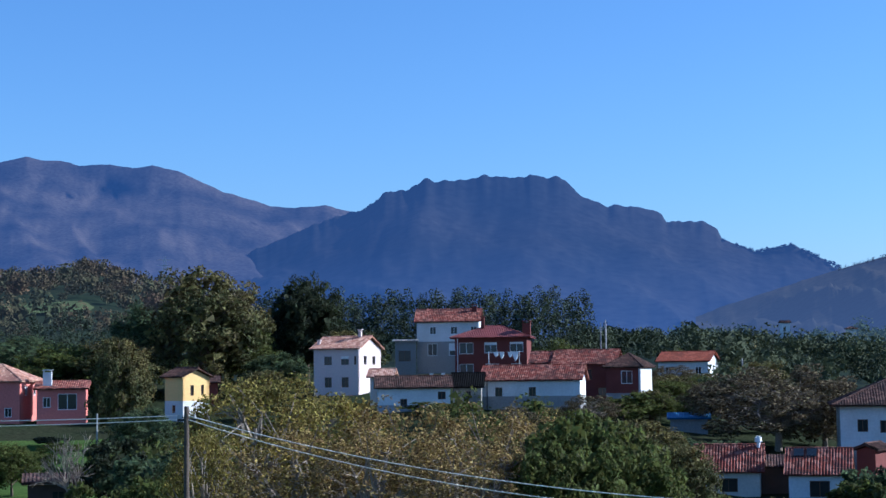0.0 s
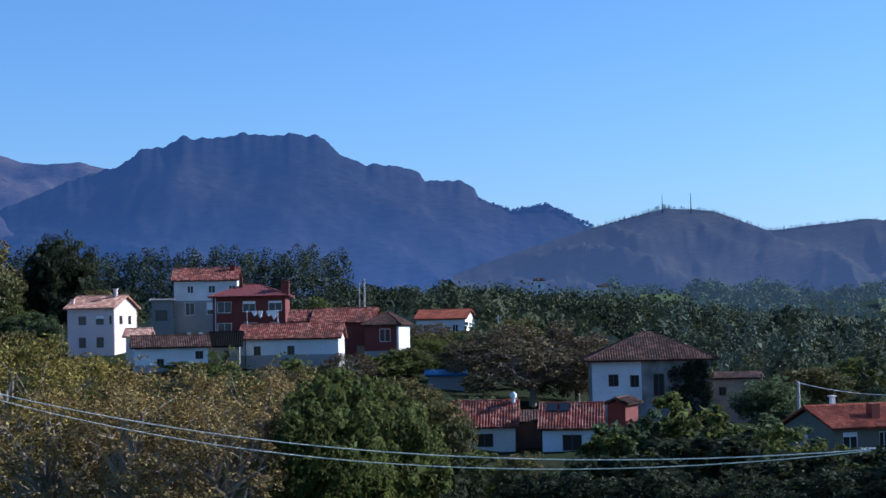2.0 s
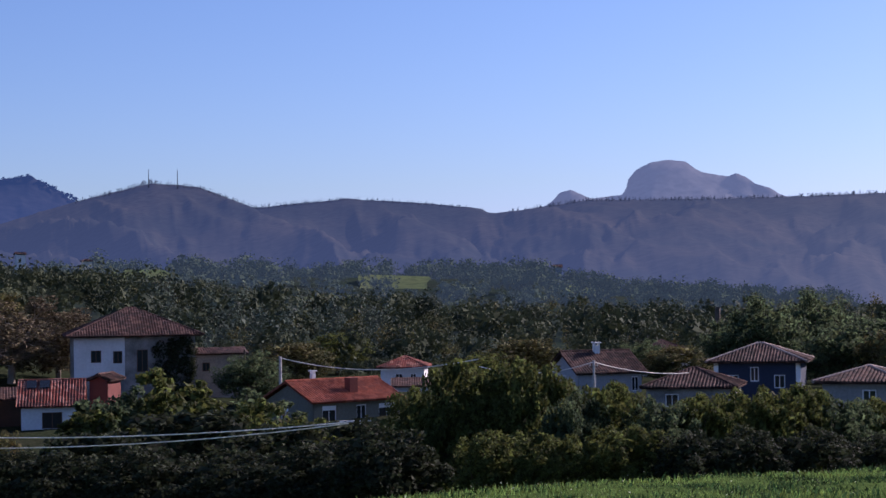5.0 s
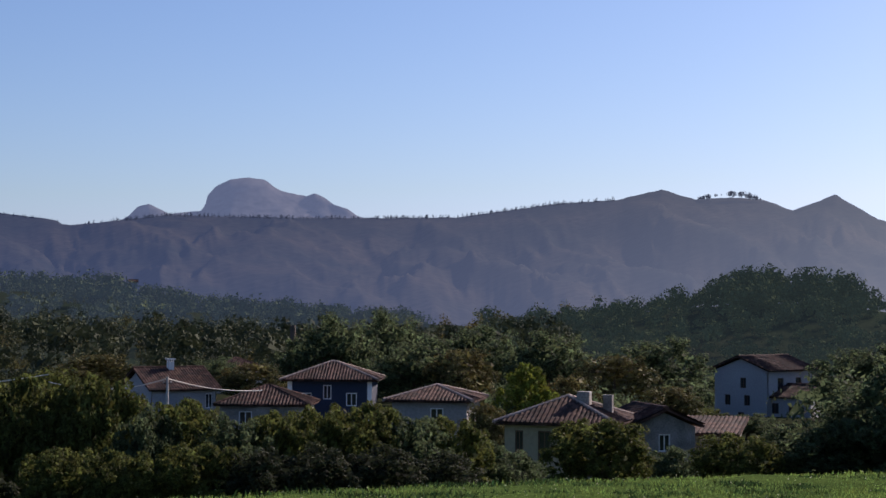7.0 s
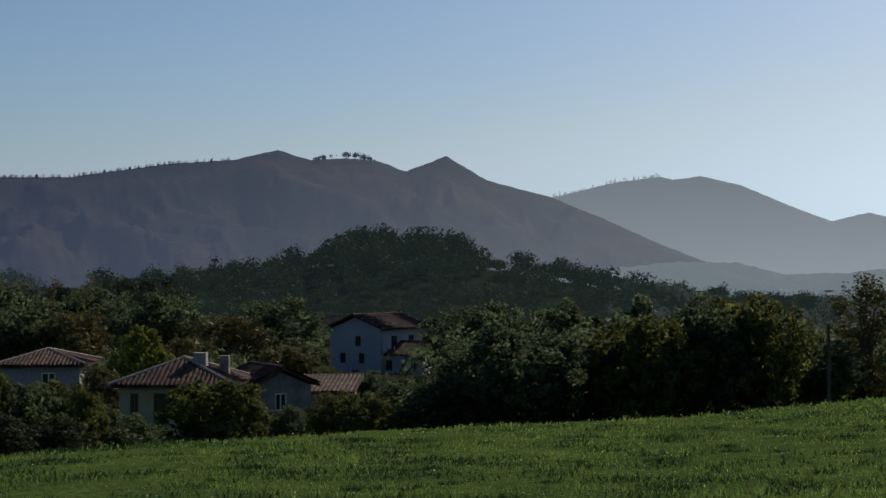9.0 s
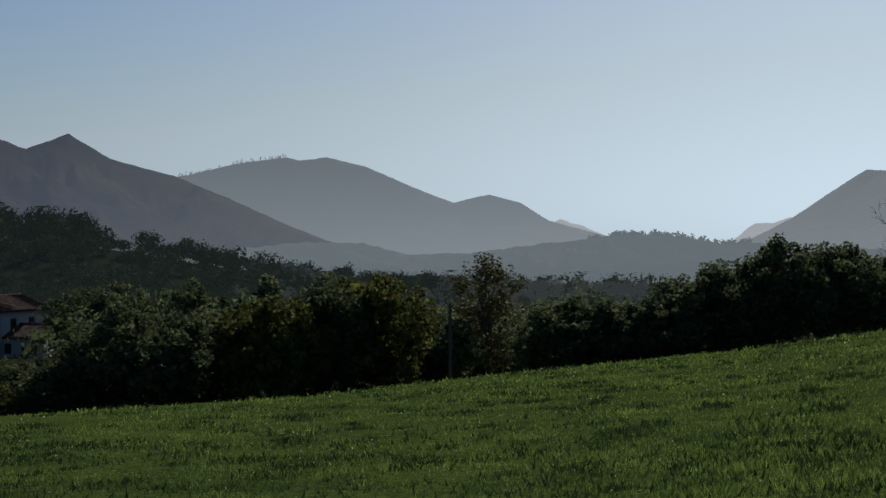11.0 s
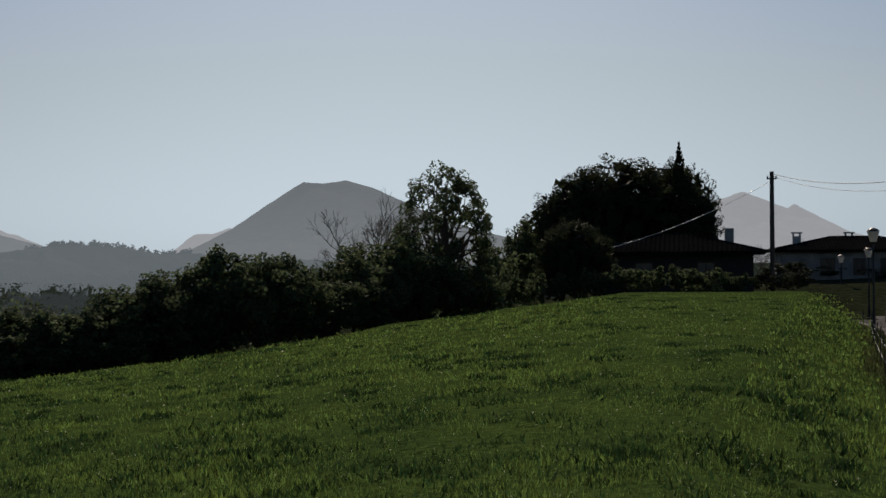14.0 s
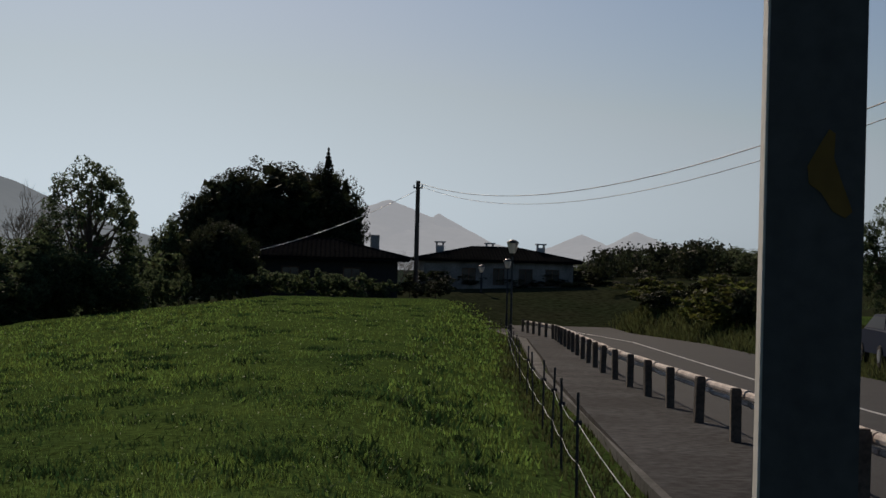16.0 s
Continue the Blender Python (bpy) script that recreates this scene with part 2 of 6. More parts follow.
# dark evergreen leaf, used on hedge bushes as painted shade too
LEAF_HOLM_AND_SHADE = material("leaf_evergreen_and_shade", (0.034, 0.042, 0.02), 0.75, spec=0.12, var=0.3, scale=0.5, random_per="island", translucent=0.35, second=(0.024, 0.03, 0.016), amount=0.7)
LEAF_SILVER = material("leaf_silver_green", (0.075, 0.098, 0.068), 0.7, spec=0.12, var=0.3, scale=0.3, random_per="island", translucent=0.2, second=(0.06, 0.078, 0.056), amount=0.7)
LEAF_GUM = material("leaf_blue_green", (0.048, 0.06, 0.034), 0.8, spec=0.08, var=0.3, scale=0.3, random_per="island", translucent=0.2, second=(0.028, 0.038, 0.027), amount=0.7)
FOREST = material("far_forest", (0.068, 0.08, 0.038), 0.8, spec=0.1, var=0.3, scale=0.34, second=(0.028, 0.038, 0.022), amount=1.0, translucent=0.15, detail=2.0)
BLADE = material("grass_blade", (0.15, 0.225, 0.05), 0.7, spec=0.1, var=0.35, scale=2.2, random_per="island", translucent=0.5, second=(0.09, 0.145, 0.036), amount=0.95)
WEED = material("weed_stalks", (0.06, 0.078, 0.03), 0.8, spec=0.05, var=0.3, scale=0.6, random_per="island", translucent=0.35, second=(0.095, 0.105, 0.04), amount=0.8)
EARTH = material("meadow", (0.066, 0.102, 0.026), 1.0, spec=0.0, var=0.55, scale=1.6, bump=0.8, second=(0.04, 0.068, 0.02), amount=0.9)
SCRUB = material("undergrowth", (0.026, 0.034, 0.017), 1.0, spec=0.0, var=0.5, scale=0.4, bump=0.6, second=(0.032, 0.034, 0.02), amount=0.8)
ASPHALT = material("asphalt", (0.021, 0.023, 0.026), 0.9, spec=0.1, var=0.2, scale=3.0, bump=0.25, second=(0.030, 0.032, 0.035), amount=0.6)
FOOTPATH = material("path_concrete", (0.055, 0.055, 0.057), 0.95, spec=0.05, var=0.6, scale=1.1, bump=0.9, second=(0.026, 0.026, 0.027), amount=0.9)
LINE = material("road_paint", (0.45, 0.45, 0.43), 0.6, var=0.15, scale=3.0)

# far ground cover with air haze added as emission
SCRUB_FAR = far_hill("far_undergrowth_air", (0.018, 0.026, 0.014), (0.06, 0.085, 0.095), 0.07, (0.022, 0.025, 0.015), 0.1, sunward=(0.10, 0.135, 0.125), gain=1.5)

# ---------------------------------------------------------------- ground
AZS = [-60, -30, -12, 0, 10, 20, 30, 45, 60, 75, 90, 97, 104, 125]
EDGE = [12, 12, 13, 14, 16, 19, 24, 31, 40, 55, 72, 76, 80, 80]       # where the field ends
EDGE_EL = [-11, -11, -11, -10, -8.6, -6.9, -6.2, -5.5, -4.87, -3.34, -1.25, -1.2, -2.0, -2.0]
FAR_R = [80, 150, 230, 320, 500, 700, 1200, 4900]
FAR_Z = {-60: [-6, -4, -2, 6, 20, 30, 0, -10], -30: [-9, -5, -2, 8, 16, 4, 0, -10], -12: [-9, -6, -2, 7, 27, 46, 10, -10], 0: [-9, -6, 1, 6, 12, 12, 0, -10],
         10: [-9, -9.5, -3, 4, 7, 9, 0, -10], 20: [-9, -8.7, -8, -4, 0, 5, 0, -10], 30: [-8, -7, -9, -8, -4, 3, 0, -10], 45: [-7, -8, -11, -11, -8, -12, -14, -12],
         60: [-6, -8, -11, -12, -10, -12, -14, -12], 75: [-4, -7, -10, -12, -14, -14, -14, -12], 90: [0, -1, -3, -5, -8, -8, -10, -12],
         97: [-0.3, 0, -1, -3, -6, -8, -10, -12], 104: [-0.6, 1, 2, 3, 4, 2, 0, -10], 125: [0, 1, 2, 3, 4, 2, 0, -10]}


def road_z(x, y):
    """Height of the road and its footpath, which fall away gently."""
    return -0.1 - 0.02 * min(math.hypot(x, y), 100.0)


def rail_y(x):
    """The guard rail's line, nearly straight, with slight bends far on."""
    return -3.5 - 0.1126 * x - 0.0224 * max(0.0, x - 40) + 0.07 * max(0.0, x - 76)


def cutting(x, y, z):
    """Lowers the land to the bed in which the road and the footpath lie."""
    s = rail_y(x) - y
    rz = road_z(x, y) - 0.06
    if x < -42 or x > 120 or s <= -4.6 or s >= 12:
        return z
    if s <= -2.2:
        low = rz + (z - rz) * (-2.2 - s) / 2.4
    elif s < 7.6:
        low = rz
    else:
        low = rz + (z + 0.3 - rz) * (s - 7.6) / 4.4
    return low if x < 112 else low + (z - low) * (x - 112) / 8


def ground_z(x, y):
    az, r = bearing(x, y)
    if az < -60 or az > 125:
        return cutting(x, y, -0.03 if r < 60 else -0.03 - min(8.0, (r - 60) * 0.02))
    e = float(np.interp(az, AZS, EDGE))
    ze = EYE + e * math.tan(radians(float(np.interp(az, AZS, EDGE_EL))))
    far = [float(np.interp(az, AZS, [FAR_Z[a][k] for a in AZS])) for k in range(len(FAR_R))]
    if r <= e:
        z = ze * (r / e) ** 1.15
    else:
        drop = ze - (1.2 if az < 70 else 1.2 * max(0.0, (82 - az) / 12))
        z = float(np.interp(r, [e, e + 5] + [max(R, e + 10 + k) for k, R in enumerate(FAR_R)], [ze, drop] + far))
    # steeper band of pasture below the far woods
    if 12 < az < 31:
        z += 6.5 * min(1.0, max(0.0, (r - 550) / 110)) * min(1.0, (az - 12) / 2, (31 - az) / 3) * (1 if r < 1000 else max(0.0, 1 - (r - 1000) / 400))
    # wooded knoll behind the valley houses
    kx, ky = 470 * math.sin(radians(51)), 470 * math.cos(radians(51))
    z += 15 * math.exp(-((x - kx) ** 2 + (y - ky) ** 2) / 75 ** 2)
    return cutting(x, y, z) if az > 80 else z


def ground():
    azs = np.concatenate([np.arange(-62, 92, 1.0), np.arange(92, 126, 0.5), np.arange(126, 298, 4.0)])
    rs = np.concatenate([[0.6], np.arange(2, 90, 2.0), np.geomspace(90, 4900, 46)])
    verts = [(0, 0, 0)]
    for a in azs:
        for r in rs:
            x, y = r * math.sin(radians(a)), r * math.cos(radians(a))
            z = ground_z(x, y)
            amp = 0.03 if r < 80 else min(4.0, r * 0.004)
            z += amp * noise.noise(Vector((x, y, 0)) / (3.0 if r < 80 else 60.0)) * (0 if (az_road(a) and r < 95) else 1)
            verts.append((x, y, z))
    n, k = len(rs), len(azs)
    faces = []
    for i in range(k):
        j = (i + 1) % k
        faces.append((0, 1 + j * n, 1 + i * n))
        for q in range(n - 1):
            faces.append((1 + i * n + q, 1 + j * n + q, 1 + j * n + q + 1, 1 + i * n + q + 1))
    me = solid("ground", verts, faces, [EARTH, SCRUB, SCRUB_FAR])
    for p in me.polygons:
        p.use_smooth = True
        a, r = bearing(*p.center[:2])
        # rough undergrowth beyond the field's edge; its far part emits painted haze
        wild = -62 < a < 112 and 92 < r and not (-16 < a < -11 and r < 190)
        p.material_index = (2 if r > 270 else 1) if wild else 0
    tagged(new("ground", me), "green meadow falling away towards a wooded valley", "ground", kind="structure")


def az_road(a):
    return a > 92


ground()

# ---------------------------------------------------------------- mountains
def range_of_hills(name, label, d, profile, mat, foot, rough_amp, depth, jag=0.5, seed=0):
    """A mountain ridge: a crest line of bearings and elevations, with spurs and gullies that run down both flanks."""
    paz, pel = zip(*profile)
    step = 0.07
    azs = np.arange(paz[0], paz[-1] + step, step)
    crest = np.interp(azs, paz, pel)
    rows_down = 38
    kernel = np.exp(-0.5 * (np.arange(-60, 61) * step / 1.3) ** 2)
    soft_crest = np.convolve(np.pad(crest, 60, mode="edge"), kernel / kernel.sum(), mode="valid")
    verts = []
    for a, e, es in zip(azs, crest, soft_crest):
        fine = d * radians(noise.fractal(Vector((a * 3.1, seed, 0.0)), 1.0, 2.0, 5) * 0.05 * jag)
        top = EYE + d * math.tan(radians(e))
        broad = EYE + d * math.tan(radians(es))
        for k in range(-4, rows_down):
            t = k / (rows_down - 1)
            if k < 0:
                dist, z = d - k * depth * 0.06, top + k * abs(top) * 0.08
            else:
                bulge = noise.fractal(Vector((a * 0.26 + seed + t * 0.9, t * 1.3, seed * 0.3)), 1.1, 2.0, 5)
                gully = noise.ridged_multi_fractal(Vector((a * 0.24 - t * 1.5 + seed + 0.4 * bulge, t * 1.5, 2.0)), 1.1, 2.0, 4, 1.0, 2.0) - 1.0
                w = min(1.0, t * 6) * (1 - 0.6 * t)
                dist = d - depth * t + rough_amp * w * (bulge + 0.6 * gully)
                head = top + (broad - top) * min(1.0, t * 9)
                z = head + (foot - head) * (t ** 0.8) + rough_amp * 0.3 * w * (gully + 0.5 * bulge)
                # keep the flank under the line of sight to the crest
                z = min(z, EYE + (top - EYE) * dist / d - 0.1 * k)
            z += fine * math.exp(-max(0, k) * 0.45)
            verts.append((dist * math.sin(radians(a)), dist * math.cos(radians(a)), z))
    n = rows_down + 4
    faces = [(i * n + k, i * n + k + 1, (i + 1) * n + k + 1, (i + 1) * n + k) for i in range(len(azs) - 1) for k in range(n - 1)]
    me = solid(name, verts, faces, mat)
    for p in me.polygons:
        p.use_smooth = True
    return tagged(new(name, me), label, "mountain", kind="structure")


# each glow colour is air haze, emitted by the slopes themselves
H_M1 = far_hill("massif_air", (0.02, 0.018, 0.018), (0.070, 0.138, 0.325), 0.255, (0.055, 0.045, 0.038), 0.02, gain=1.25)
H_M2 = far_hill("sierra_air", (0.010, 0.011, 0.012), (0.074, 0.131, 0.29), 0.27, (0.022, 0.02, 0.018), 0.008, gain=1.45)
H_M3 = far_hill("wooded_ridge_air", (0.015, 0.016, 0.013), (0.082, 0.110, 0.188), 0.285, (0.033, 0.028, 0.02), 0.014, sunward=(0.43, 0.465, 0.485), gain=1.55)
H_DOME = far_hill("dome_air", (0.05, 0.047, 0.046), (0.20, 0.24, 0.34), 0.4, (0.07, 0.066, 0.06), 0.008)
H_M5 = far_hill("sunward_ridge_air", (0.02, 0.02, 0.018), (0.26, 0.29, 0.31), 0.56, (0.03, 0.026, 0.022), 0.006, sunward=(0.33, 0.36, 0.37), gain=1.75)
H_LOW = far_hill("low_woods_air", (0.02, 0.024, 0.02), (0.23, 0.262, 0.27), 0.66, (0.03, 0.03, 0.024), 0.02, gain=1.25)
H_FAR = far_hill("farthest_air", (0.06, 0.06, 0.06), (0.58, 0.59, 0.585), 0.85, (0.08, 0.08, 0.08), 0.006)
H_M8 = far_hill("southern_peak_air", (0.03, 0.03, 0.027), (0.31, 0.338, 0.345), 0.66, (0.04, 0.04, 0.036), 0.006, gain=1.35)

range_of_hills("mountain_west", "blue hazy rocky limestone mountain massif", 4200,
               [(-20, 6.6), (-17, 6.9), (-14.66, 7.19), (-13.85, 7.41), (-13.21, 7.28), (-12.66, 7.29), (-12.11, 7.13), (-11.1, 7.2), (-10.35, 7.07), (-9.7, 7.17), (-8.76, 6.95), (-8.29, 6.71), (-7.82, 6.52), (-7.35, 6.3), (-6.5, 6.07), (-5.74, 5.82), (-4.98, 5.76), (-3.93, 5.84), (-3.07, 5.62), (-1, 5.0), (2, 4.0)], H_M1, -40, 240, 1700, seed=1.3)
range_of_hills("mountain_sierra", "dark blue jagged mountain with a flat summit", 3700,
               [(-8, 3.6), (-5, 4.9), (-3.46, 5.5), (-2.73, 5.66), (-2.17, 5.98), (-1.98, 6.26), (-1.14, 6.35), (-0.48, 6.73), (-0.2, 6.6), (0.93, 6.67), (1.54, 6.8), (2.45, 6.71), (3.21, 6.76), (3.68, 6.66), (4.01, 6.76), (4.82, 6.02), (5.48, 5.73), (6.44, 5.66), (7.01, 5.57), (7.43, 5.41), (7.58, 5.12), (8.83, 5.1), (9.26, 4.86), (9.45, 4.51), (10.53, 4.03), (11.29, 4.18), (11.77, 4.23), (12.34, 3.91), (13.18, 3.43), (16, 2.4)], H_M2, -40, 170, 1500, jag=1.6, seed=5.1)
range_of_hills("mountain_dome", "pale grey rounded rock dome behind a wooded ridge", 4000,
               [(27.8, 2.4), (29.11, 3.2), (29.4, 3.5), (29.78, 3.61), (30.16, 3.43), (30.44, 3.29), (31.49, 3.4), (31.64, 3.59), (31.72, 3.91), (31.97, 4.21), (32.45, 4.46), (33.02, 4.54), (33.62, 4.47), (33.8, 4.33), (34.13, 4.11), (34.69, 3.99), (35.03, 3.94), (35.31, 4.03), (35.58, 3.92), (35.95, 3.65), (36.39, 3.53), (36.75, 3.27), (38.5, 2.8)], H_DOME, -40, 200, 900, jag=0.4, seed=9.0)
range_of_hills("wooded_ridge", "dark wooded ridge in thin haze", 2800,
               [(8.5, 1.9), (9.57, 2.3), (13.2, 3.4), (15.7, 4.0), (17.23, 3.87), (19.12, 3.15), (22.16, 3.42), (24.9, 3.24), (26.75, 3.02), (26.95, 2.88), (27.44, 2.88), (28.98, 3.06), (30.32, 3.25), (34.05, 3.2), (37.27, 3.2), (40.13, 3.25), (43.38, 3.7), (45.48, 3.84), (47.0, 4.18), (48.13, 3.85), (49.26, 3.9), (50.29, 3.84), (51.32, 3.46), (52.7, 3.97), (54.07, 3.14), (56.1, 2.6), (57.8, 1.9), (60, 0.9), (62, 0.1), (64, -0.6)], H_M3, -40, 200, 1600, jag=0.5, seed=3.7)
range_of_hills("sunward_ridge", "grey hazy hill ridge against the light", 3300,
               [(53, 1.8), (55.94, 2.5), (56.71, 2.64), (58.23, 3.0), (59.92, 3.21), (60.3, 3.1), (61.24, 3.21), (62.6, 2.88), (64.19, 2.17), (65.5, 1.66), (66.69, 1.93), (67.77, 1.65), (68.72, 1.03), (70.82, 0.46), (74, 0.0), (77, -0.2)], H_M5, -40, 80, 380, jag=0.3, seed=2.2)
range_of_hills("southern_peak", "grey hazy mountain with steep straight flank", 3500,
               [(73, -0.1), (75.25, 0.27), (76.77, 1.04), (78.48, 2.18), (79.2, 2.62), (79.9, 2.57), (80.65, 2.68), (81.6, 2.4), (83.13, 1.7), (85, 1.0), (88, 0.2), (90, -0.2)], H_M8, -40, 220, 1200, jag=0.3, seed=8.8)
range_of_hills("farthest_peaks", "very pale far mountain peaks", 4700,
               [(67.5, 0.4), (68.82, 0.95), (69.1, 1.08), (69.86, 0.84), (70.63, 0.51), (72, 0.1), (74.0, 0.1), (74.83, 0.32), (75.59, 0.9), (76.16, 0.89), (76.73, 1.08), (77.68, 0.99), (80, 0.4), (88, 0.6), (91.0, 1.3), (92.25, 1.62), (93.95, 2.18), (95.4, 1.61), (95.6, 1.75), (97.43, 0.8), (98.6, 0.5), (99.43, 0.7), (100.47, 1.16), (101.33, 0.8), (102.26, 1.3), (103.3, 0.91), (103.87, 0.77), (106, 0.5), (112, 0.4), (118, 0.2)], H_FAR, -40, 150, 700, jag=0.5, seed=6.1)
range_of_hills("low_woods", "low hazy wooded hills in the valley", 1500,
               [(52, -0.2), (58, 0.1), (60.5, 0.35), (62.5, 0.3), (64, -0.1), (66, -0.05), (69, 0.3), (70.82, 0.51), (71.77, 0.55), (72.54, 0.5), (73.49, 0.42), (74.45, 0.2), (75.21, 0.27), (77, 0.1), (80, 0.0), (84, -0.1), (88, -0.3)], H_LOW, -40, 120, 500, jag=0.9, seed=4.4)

# ---------------------------------------------------------------- houses
def wall_sheet(w, h, holes, thick):
    """A wall in the xz plane, outside at y = 0, with rectangular openings that go through it. holes: (x0, x1, z0, z1)."""
    xs = sorted({0.0, w, *[v for o in holes for v in o[:2]]})
    zs = sorted({0.0, h, *[v for o in holes for v in o[2:]]})
    v, f = [], []

    def quad(*p):
        n = len(v)
        v.extend(p)
        f.append((n, n + 1, n + 2, n + 3))
    for x0, x1 in zip(xs, xs[1:]):
        for z0, z1 in zip(zs, zs[1:]):
            cx, cz = (x0 + x1) / 2, (z0 + z1) / 2
            if any(o[0] < cx < o[1] and o[2] < cz < o[3] for o in holes):
                continue
            quad((x0, 0, z0), (x1, 0, z0), (x1, 0, z1), (x0, 0, z1))
            quad((x1, thick, z0), (x0, thick, z0), (x0, thick, z1), (x1, thick, z1))
    for x0, x1, z0, z1 in holes + [(0.0, w, 0.0, h)]:
        quad((x0, 0, z0), (x0, thick, z0), (x1, thick, z0), (x1, 0, z0))
        quad((x0, 0, z1), (x1, 0, z1), (x1, thick, z1), (x0, thick, z1))
        quad((x0, 0, z0), (x0, 0, z1), (x0, thick, z1), (x0, thick, z0))
        quad((x1, 0, z0), (x1, thick, z0), (x1, thick, z1), (x1, 0, z1))
    return v, f


def moved(piece, m):
    return [m @ Vector(p) for p in piece[0]], piece[1]


def roof_sheet(p0, ux, up, w, run, hl=0.0, hr=0.0):
    """Rows of barrel tiles from the eave up to the ridge or the hips, on a slab. p0: the eave's left end."""
    p0, ux, up = Vector(p0), Vector(ux).normalized(), Vector(up).normalized()
    nor = ux.cross(up)
    v, f = [], []
    cols = max(8, int(w / 0.085))
    rows = max(3, int(run / 0.5))
    for i in range(cols + 1):
        u = w * i / cols
        top = run * min(1.0, u / hl if hl else 1.0, (w - u) / hr if hr else 1.0)
        wave = 0.085 * abs(math.cos(u * math.pi / 0.26))
        for k in range(rows + 1):
            s = top * k / rows
            wob = 0.025 * noise.noise(Vector((u * 0.9, s * 0.9, p0.x)))
            v.append(p0 + ux * u + up * s + nor * (0.1 + wave + wob + (0.02 if k % 2 else 0.0)))
    for i in range(cols):
        for k in range(rows):
            a = i * (rows + 1) + k
            f.append((a, a + rows + 1, a + rows + 2, a + 1))
    a, b = p0, p0 + ux * w
    c, e = p0 + ux * (w - hr) + up * run, p0 + ux * hl + up * run
    base = [a, b, c, e]
    slab = ([p + nor * 0.09 for p in base] + [p - nor * 0.04 for p in base], [(0, 1, 2, 3), (7, 6, 5, 4), (0, 4, 5, 1), (1, 5, 6, 2), (2, 6, 7, 3), (3, 7, 4, 0)])
    return join((v, f), slab)


def window_parts(parent, face, x0, x1, z0, z1, frame_mat, shut=0.0):
    """A framed pane set back in its opening. face: the wall's matrix in the house."""
    bars = join(box(x0, x1, 0.08, 0.15, z0, z0 + 0.08), box(x0, x1, 0.08, 0.15, z1 - 0.08, z1), box(x0, x0 + 0.08, 0.082, 0.148, z0, z1), box(x1 - 0.08, x1, 0.082, 0.148, z0, z1),
                box((x0 + x1) / 2 - 0.03, (x0 + x1) / 2 + 0.03, 0.084, 0.146, z0, z1))
    fr = part("window", solid("window", *moved(bars, face), frame_mat), parent, "framed window")
    part("pane", solid("pane", *moved(box(x0 + 0.04, x1 - 0.04, 0.11, 0.13, z0 + 0.04, z1 - 0.04), face), GLASS), fr)
    if shut:
        part("blind", solid("blind", *moved(box(x0 + 0.02, x1 - 0.02, 0.05, 0.075, z1 - shut * (z1 - z0), z1), face), PAINT), fr, "lowered white roller blind")


